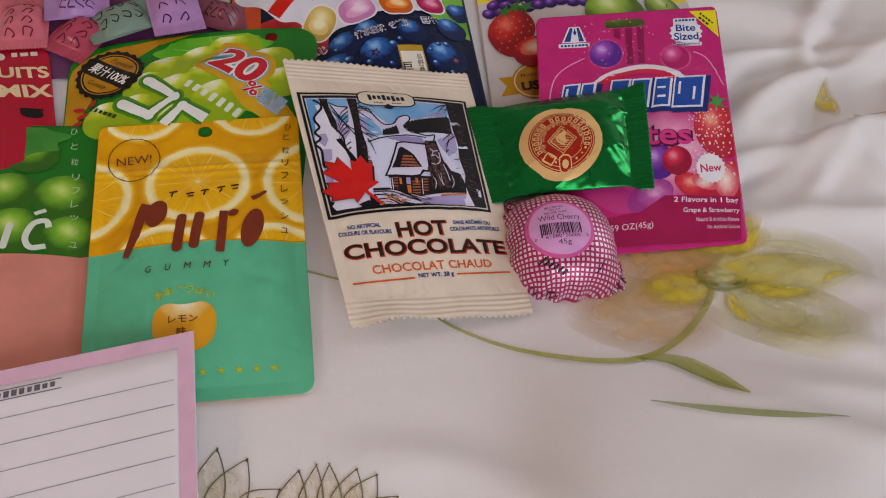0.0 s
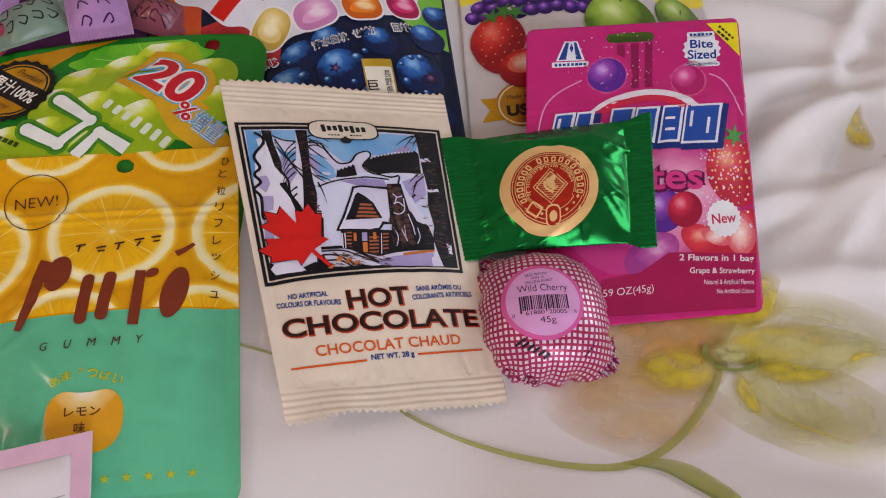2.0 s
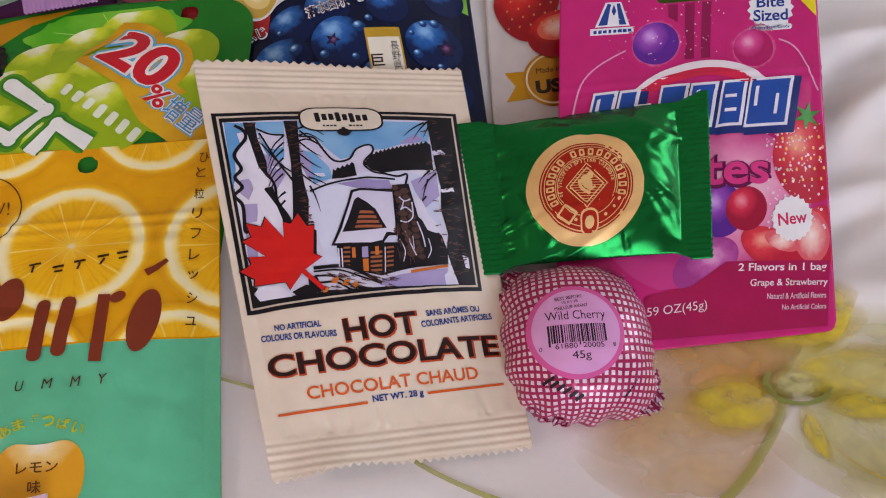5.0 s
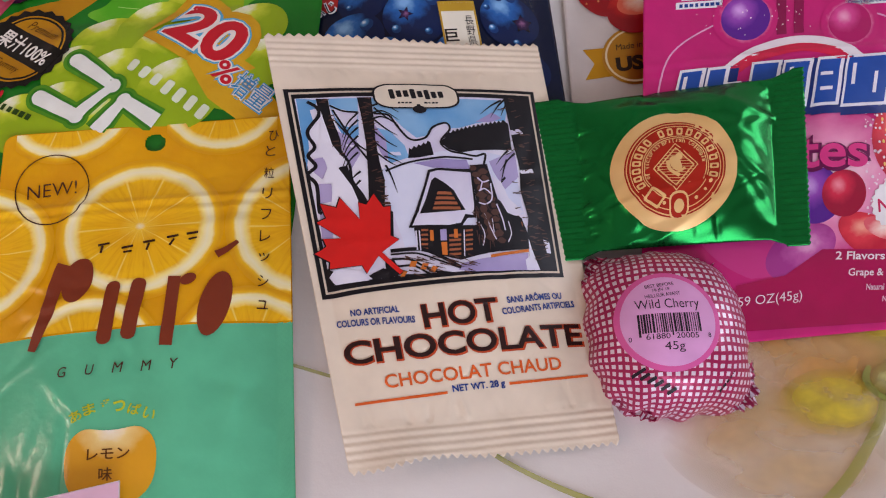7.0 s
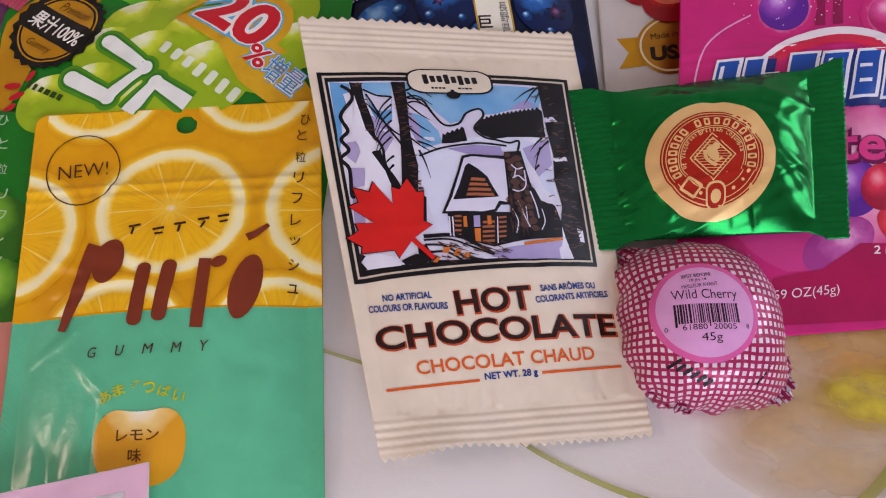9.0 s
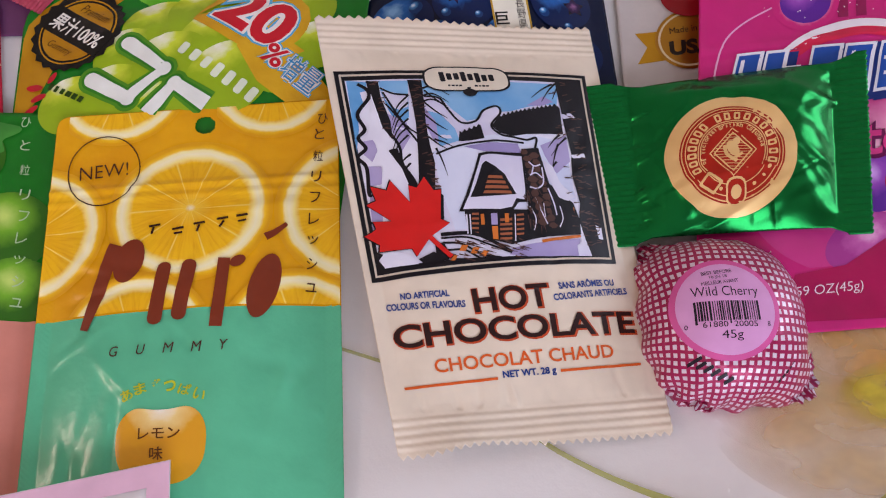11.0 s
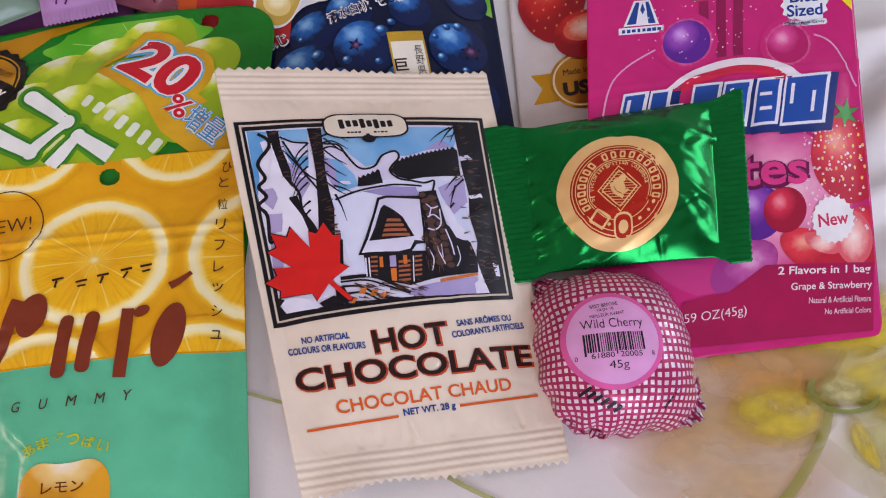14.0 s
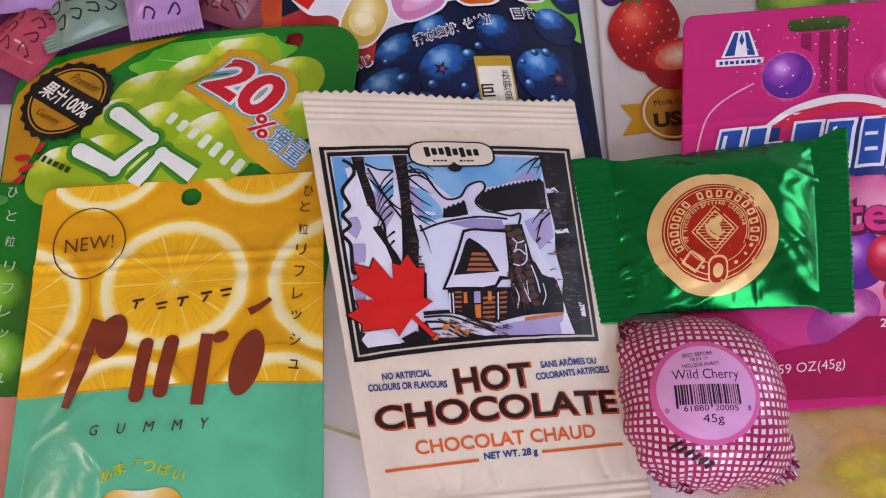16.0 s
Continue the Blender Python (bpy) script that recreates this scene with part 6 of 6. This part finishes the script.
M_STRAW2 = ball_print("big_strawberry_print", "f0705c", "d02a26", "98141c", 0.24, (-.2, .4), .2)
put("strawberry", [[[(17 + 13.5 * math.cos(a) * (1 - .25 * max(-math.sin(a), 0)), 79 + 19 * math.sin(a)) for a in np.linspace(0, 2 * math.pi, 48)[:-1]]]], M_STRAW2, 0.78, "printed red strawberry", clip=(0.8, 20, 130, 130))
put("strawberry_half", [[circle(28, 62, 12, 40, 11, .3)]], M_STRAW2, 0.82)
put("strawberry_half", [[circle(29, 65, 9, 36, 6, .2)]], ball_print("pale_flesh_print", "fbe9dc", "f3c0a8", "e06a50", 0.24, (0, 0), .3), 0.87)
put("strawberry_leaf", [[star(15 + 6 * i, 97 + (i % 2) * 2, 2, 6, 5, i)] for i in range(3)], ink("3c7d2e", 0.25), 0.9)
put("seed", [[circle(9 + 4.4 * (i % 5) + 1.6 * (i // 5 % 2), 68 + 4.6 * (i // 5), .38, 8, .6)] for i in range(28)], ink("d89050", 0.3), 0.92)
put("medal", [[[(6, 47), (22, 46), (22, 34), (6, 33), (10, 40)]]], M_GOLD, 0.2, "gold ribbon medal")
put("medal", [[circle(25.5, 42, 12.5, 48)]], foil("medal_gold", "c28a2e", 0.3, 40, 0.2), 0.3)
put("medal", [[circle(25.5, 42, 11.4, 48), circle(25.5, 42, 10.6, 48)]], ink("f0ddb0", 0.3), 0.36)
put("medal_lettering", [word("USA", 26.5, 38.6, 17, 6.2, 2, .05), word("Made in", 23.5, 46, 10, 2.6, 2)], ink("2a1c10", 0.3), 0.4)
put("brand_block", [[[(22, 127), (112, 131), (118, 160), (26, 158)]]], ink("20388e", 0.24), 0.3, "deep blue brand block")
put("brand_mark", [[lean(x, 144 + x * .04, 9, 22)] for x in (32, 46, 60, 74, 88, 103)], ink("e9e9f2", 0.24), 0.36)
put("lettering", [word("Original Mix", 100, 122, 40, 5, -1, .012)], ink("22203a", 0.28), 0.3, "dark words Original Mix")
put("light_spot", [[bar(12 + 16 * i, 124 + (i * 7) % 9, 4, 4)] for i in range(7)], ink("f4ec9a", 0.28), 0.14)

# -- red pouch
put = inked(RED, red)
put("title_lettering", [word("FRUITS", 73, 117, 36, 8, 5, .03), word("MIX", 80, 104.5, 24, 8.5, 6, .035)], ink("e8cfa0", 0.28), 0.25, "cream words FRUITS MIX")
put("brand_mark", rows_of_bars(80, 131, 14, 3.2, 3, 4) + [[circle(68, 129, 3, 20)]], ink("e6d6c8", 0.28), 0.25)
put("emblem", [[circle(82, 90, 5, 24, 3)], [bar(82, 92.5, 10, 1.4, 5)]], ink("1d1414", 0.28), 0.25)

# -- bag of assorted wrapped gummies
put = inked(ASSORTED, assorted)
k = 0
for y, n, x0 in ((82, 8, 10), (92, 8, 4), (102, 7, 12)):
    for i in range(n):
        put("printed_grape", [[circle(x0 + 17 * i, y, 9, 28)]], M_GRP, 0.15 + .02 * k, "printed dark grape" if k == 0 else "", clip=(1, 60, 149, 180))
        k += 1
put("fruit_tag", [[bar(52, 78, 36, 11, 5)]], ink("c93a26", 0.26), 0.75, "red fruit name tag")
put("fruit_tag_lettering", [word("アップル", 52, 80.4, 24, 4, 5, .02), word("APPLE", 52, 75.4, 20, 3, 5, .02)], ink("f0e4dc", 0.26), 0.8)
put("vine_leaf", [[[(128 + 18 * math.cos(a) * (1 + .1 * math.sin(8 * a)), 78 + 10 * math.sin(a) * (1 + .1 * math.sin(9 * a))) for a in np.linspace(0, 2 * math.pi, 60)[:-1]]]], film("lime_leaf_print", "6c9c2a", 0.26, second="8cb844"), 0.75, clip=(80, 60, 149, 100))

# ---- small wrapped gummies ----
def wrapped_gummy(name_label, x, y, z, turn, w, h, colour, dark, seed):
    t = radians(turn)
    c, s = math.cos(t), math.sin(t)
    corner = lambda a, b, q: (x + a * c - b * s, y + a * s + b * c, z + q)
    bag = Bag(w, h, [corner(-w / 2, h / 2, 0), corner(w / 2, h / 2, 0), corner(w / 2, -h / 2, 0), corner(-w / 2, -h / 2, 0)], 6.5, (1.5, 1.5, 7, 7), (12, 0.5, 2.0), seed=seed)
    crimp(bag, lambda a, b: (np.clip((5.5 - b) / 1, 0, 1) + np.clip((b - h + 5.5) / 1, 0, 1), a), 1.6, 0.22)
    g = thing("wrapped_gummy", name_label, "gummy", group="wrapped gummies")
    part("wrapper", sheet_mesh(bag, 60, 60, zigzag(0, 1.6, 0.9, False), zigzag(h, 1.6, 0.9)), film("gummy_wrap", colour, 0.2, vary=0.15), g)
    rng = random.Random(seed)
    marks = []
    for i in range(4):
        for j in range(2):
            cx, cy = w * (.30 + .34 * j), 10 + i * (h - 20) / 3.2
            marks.append([brush(bow([(cx - 2.2, cy - 1.5), (cx + rng.uniform(-2, 2), cy + 1.8), (cx + 2.4, cy + rng.uniform(-1.5, 1.5)), (cx + 1, cy - 2.2)]), .7)])
    print_on(bag, "wrapper_mark", marks, ink(dark, 0.26), g, 0.2, "dark outlined marks")
    return g


wrapped_gummy("pink wrapped gummy with dark outlined marks", -118, 372, 6, 6, 26, 40, "d8707e", "7a2430", 41)
wrapped_gummy("red wrapped gummy beside the green pouch", -88, 366, 5, -28, 26, 38, "b8475c", "6a1a30", 42)
wrapped_gummy("lilac wrapped gummy with a shiny crimped end", -92, 384, 9, 100, 22, 34, "b48ac0", "5a2a60", 47)
wrapped_gummy("grey-green wrapped gummy with dark marks", -68, 374, 8, -62, 24, 40, "7d9482", "26382c", 43)
wrapped_gummy("lilac wrapped gummy with dark outlined marks", -42, 384, 10, 15, 27, 44, "b98cc0", "4a2050", 44)
wrapped_gummy("dusky red wrapped gummy", -17, 384, 4, 70, 22, 34, "8e4a58", "4a1a28", 46)

# -- notepad
M_PADPINK = ink("e8bcd0", 0.75)
put = inked(PAD, pad, grid=20)
put("border", [[[(0.2, 0.2), (99.8, 0.2), (99.8, 134.8), (0.2, 134.8)], [(6.5, 7), (93.6, 7), (93.6, 128.6), (6.5, 128.6)]]], M_PADPINK, 0.15, "pale pink printed border")
for k in range(11):
    put("rule", [[bar(50, 115.4 - 10.2 * k, 84, .35)]], ink("a9a4ac", 0.8), 0.15, "thin grey line" if k == 0 else "")
put("heading_mark", rows_of_bars(26, 124.6, 44, 2.6, 16, .5, 9) + [[bar(26, 126.6, 48, .4)], [bar(26, 122.6, 48, .4)]], ink("6a666e", 0.8), 0.15, "dark decorative heading")

# ---- flowers printed on the sheet ----
W_YEL = watercolour("yellow_wash", "e6cf34", "cfae12", 0.9)
W_PALE = watercolour("pale_wash", "e6e09c", "d2ca62", 0.7)
W_PEACH = watercolour("peach_wash", "e0bc84", "cfa050", 0.75)
W_ORANGE = watercolour("orange_wash", "dca04c", "cc8a34", 0.7)
W_OLIVE = watercolour("olive_wash", "a8a838", "7c8420", 1.0)
W_DEEP = watercolour("deep_green_wash", "8a9444", "5c6a24", 1.0)
put = inked(SHEET, bedsheet, grid=4)


def petal(x, y, length, wide, turn):
    t = radians(turn)
    out = []
    for a in np.linspace(0, 2 * math.pi, 40)[:-1]:
        u, v = length / 2 * (1 + math.cos(a)), wide / 2 * math.sin(a) * (0.75 + 0.35 * math.cos(a) * -1 + 0.1 * math.sin(3 * a))
        out.append((x + u * math.cos(t) - v * math.sin(t), y + u * math.sin(t) + v * math.cos(t)))
    return [out]


for k, (x, y, rx, ry, t, m) in enumerate(((908, 828, 46, 26, .2, W_PEACH), (985, 835, 56, 24, -.1, W_PALE), (974, 803, 46, 24, -.4, W_PALE), (938, 854, 40, 22, .9, W_PEACH), (905, 806, 42, 22, -.2, W_PEACH), (922, 838, 30, 18, .3, W_ORANGE), (926, 822, 22, 12, .2, W_YEL), (972, 832, 30, 12, -.1, W_YEL), (958, 852, 30, 12, .2, W_YEL))):
    put("wash", [[circle(x, y, rx, 48, ry, t)]], m, 0.3 + .06 * k, "soft watercolour wash")
for k, (x, y, l, w, t, m) in enumerate(((956, 832, 70, 34, -4, W_PALE), (948, 822, 56, 36, -38, W_PALE), (950, 840, 48, 22, 40, W_YEL), (955, 824, 46, 14, -14, W_YEL), (948, 822, 26, 10, -75, W_YEL))):
    put("petal", [petal(x, y, l, w, t)], m, 0.88 + .07 * k, "printed watercolour petal")
put("petal_edge", [[brush(bow([(952, 818), (956, 806), (966, 794), (984, 784), (998, 786)]), [.6, 1.4, 1.0, 1.4, .6])], [brush(bow([(960, 842), (978, 846), (1000, 842), (1012, 830)]), [.4, 1.0, .8, .4])]], W_YEL, 1.34)
put("flower_heart", [[circle(950, 829, 11, 36, 6.0)]], W_PALE, 1.3, "olive printed flower heart")
put("flower_heart", [[brush(bow([(941, 834), (938.5, 829), (942, 823.5), (950, 821.5), (958, 823), (963, 827)]), [1.5, 2.8, 2.0, 1.4, 2.0, .8])]], W_DEEP, 1.38, unit=[(950, 828, 40, 40)])
put("petal_line", [[brush(bow([(997, 819), (1003, 824), (1012, 823)]), [1, 3.4, 1.4])]], W_YEL, 1.3)
put("stem", [[brush(bow([(735, 843), (790, 824), (816, 806), (845, 792), (874, 783.5), (897, 784), (918, 795), (937, 813), (944, 824)], 60), [1.0, 1.4, 1.6, 2.4, 3.0, 3.2, 3.4, 3.0])]], W_OLIVE, 1.0, "olive printed stem", unit=[(840, 810, 400, 400)])
put("leaf", [[brush(bow([(890, 784), (903, 783), (914, 778), (924, 769), (933, 761)]), [1, 4.6, 8.5, 8, 1])]], W_OLIVE, 1.1, "olive printed leaf", unit=[(912, 780, 300, 300)])
put("leaf_vein", [[brush(bow([(893, 783.4), (905, 780), (917, 771), (931, 762)]), [.6, 1.4, 1.2, .5])]], W_DEEP, 1.2, unit=[(912, 780, 300, 300)])
put("leaf", [[brush(bow([(890, 761.5), (917, 755), (947, 749), (970, 746.5)]), [.4, 3.2, 2.6, .4])]], W_DEEP, 1.1, unit=[(930, 762, 300, 300)])
M_LINE = plain("fine_line_dye", "75683c", 0.8)
W_CREAM = watercolour("cream_wash", "ecdcb8", "dcc896", 0.6)
def drawn_petal(x0, y0, x1, y1, wide):
    """A pointed petal from its base to its tip."""
    d = Vector((x1 - x0, y1 - y0))
    n = Vector((-d.y, d.x)).normalized()
    side = [(f, wide / 2 * math.sin(math.pi * f ** 0.85) ** 0.9) for f in np.linspace(0.02, 0.995, 22)]
    one = [Vector((x0, y0)) + d * f + n * (v + 0.6 * math.sin(f * 5)) for f, v in side]
    two = [Vector((x0, y0)) + d * f - n * (v + 0.4 * math.sin(f * 4 + 1)) for f, v in side]
    return [tuple(p) for p in one + two[::-1]]


for x0, y0, x1, y1, wide in ((708, 726, 713, 758, 13), (712, 726, 725, 753, 15), (720, 728, 738, 740, 12), (740, 724, 745, 747, 11), (748, 723, 752, 749, 9), (757, 723, 757, 749, 9), (760, 723, 768, 746, 12), (763, 724, 776, 743, 12), (766, 722, 784, 734, 11)):
    outline = drawn_petal(x0, y0, x1, y1, wide)
    put("petal", [[outline]], W_CREAM, 0.4, "cream printed petal")
    put("petal_outline", [[brush(outline, [.3, .6, .45, .6, .3])]], M_LINE, 0.8)
for x, y, l, w, t in ((1052, 935, 34, 18, 70), (1066, 940, 30, 14, -60), (1058, 925, 26, 16, 20)):
    put("petal", [petal(x, y, l, w, t)], W_YEL, 0.6)
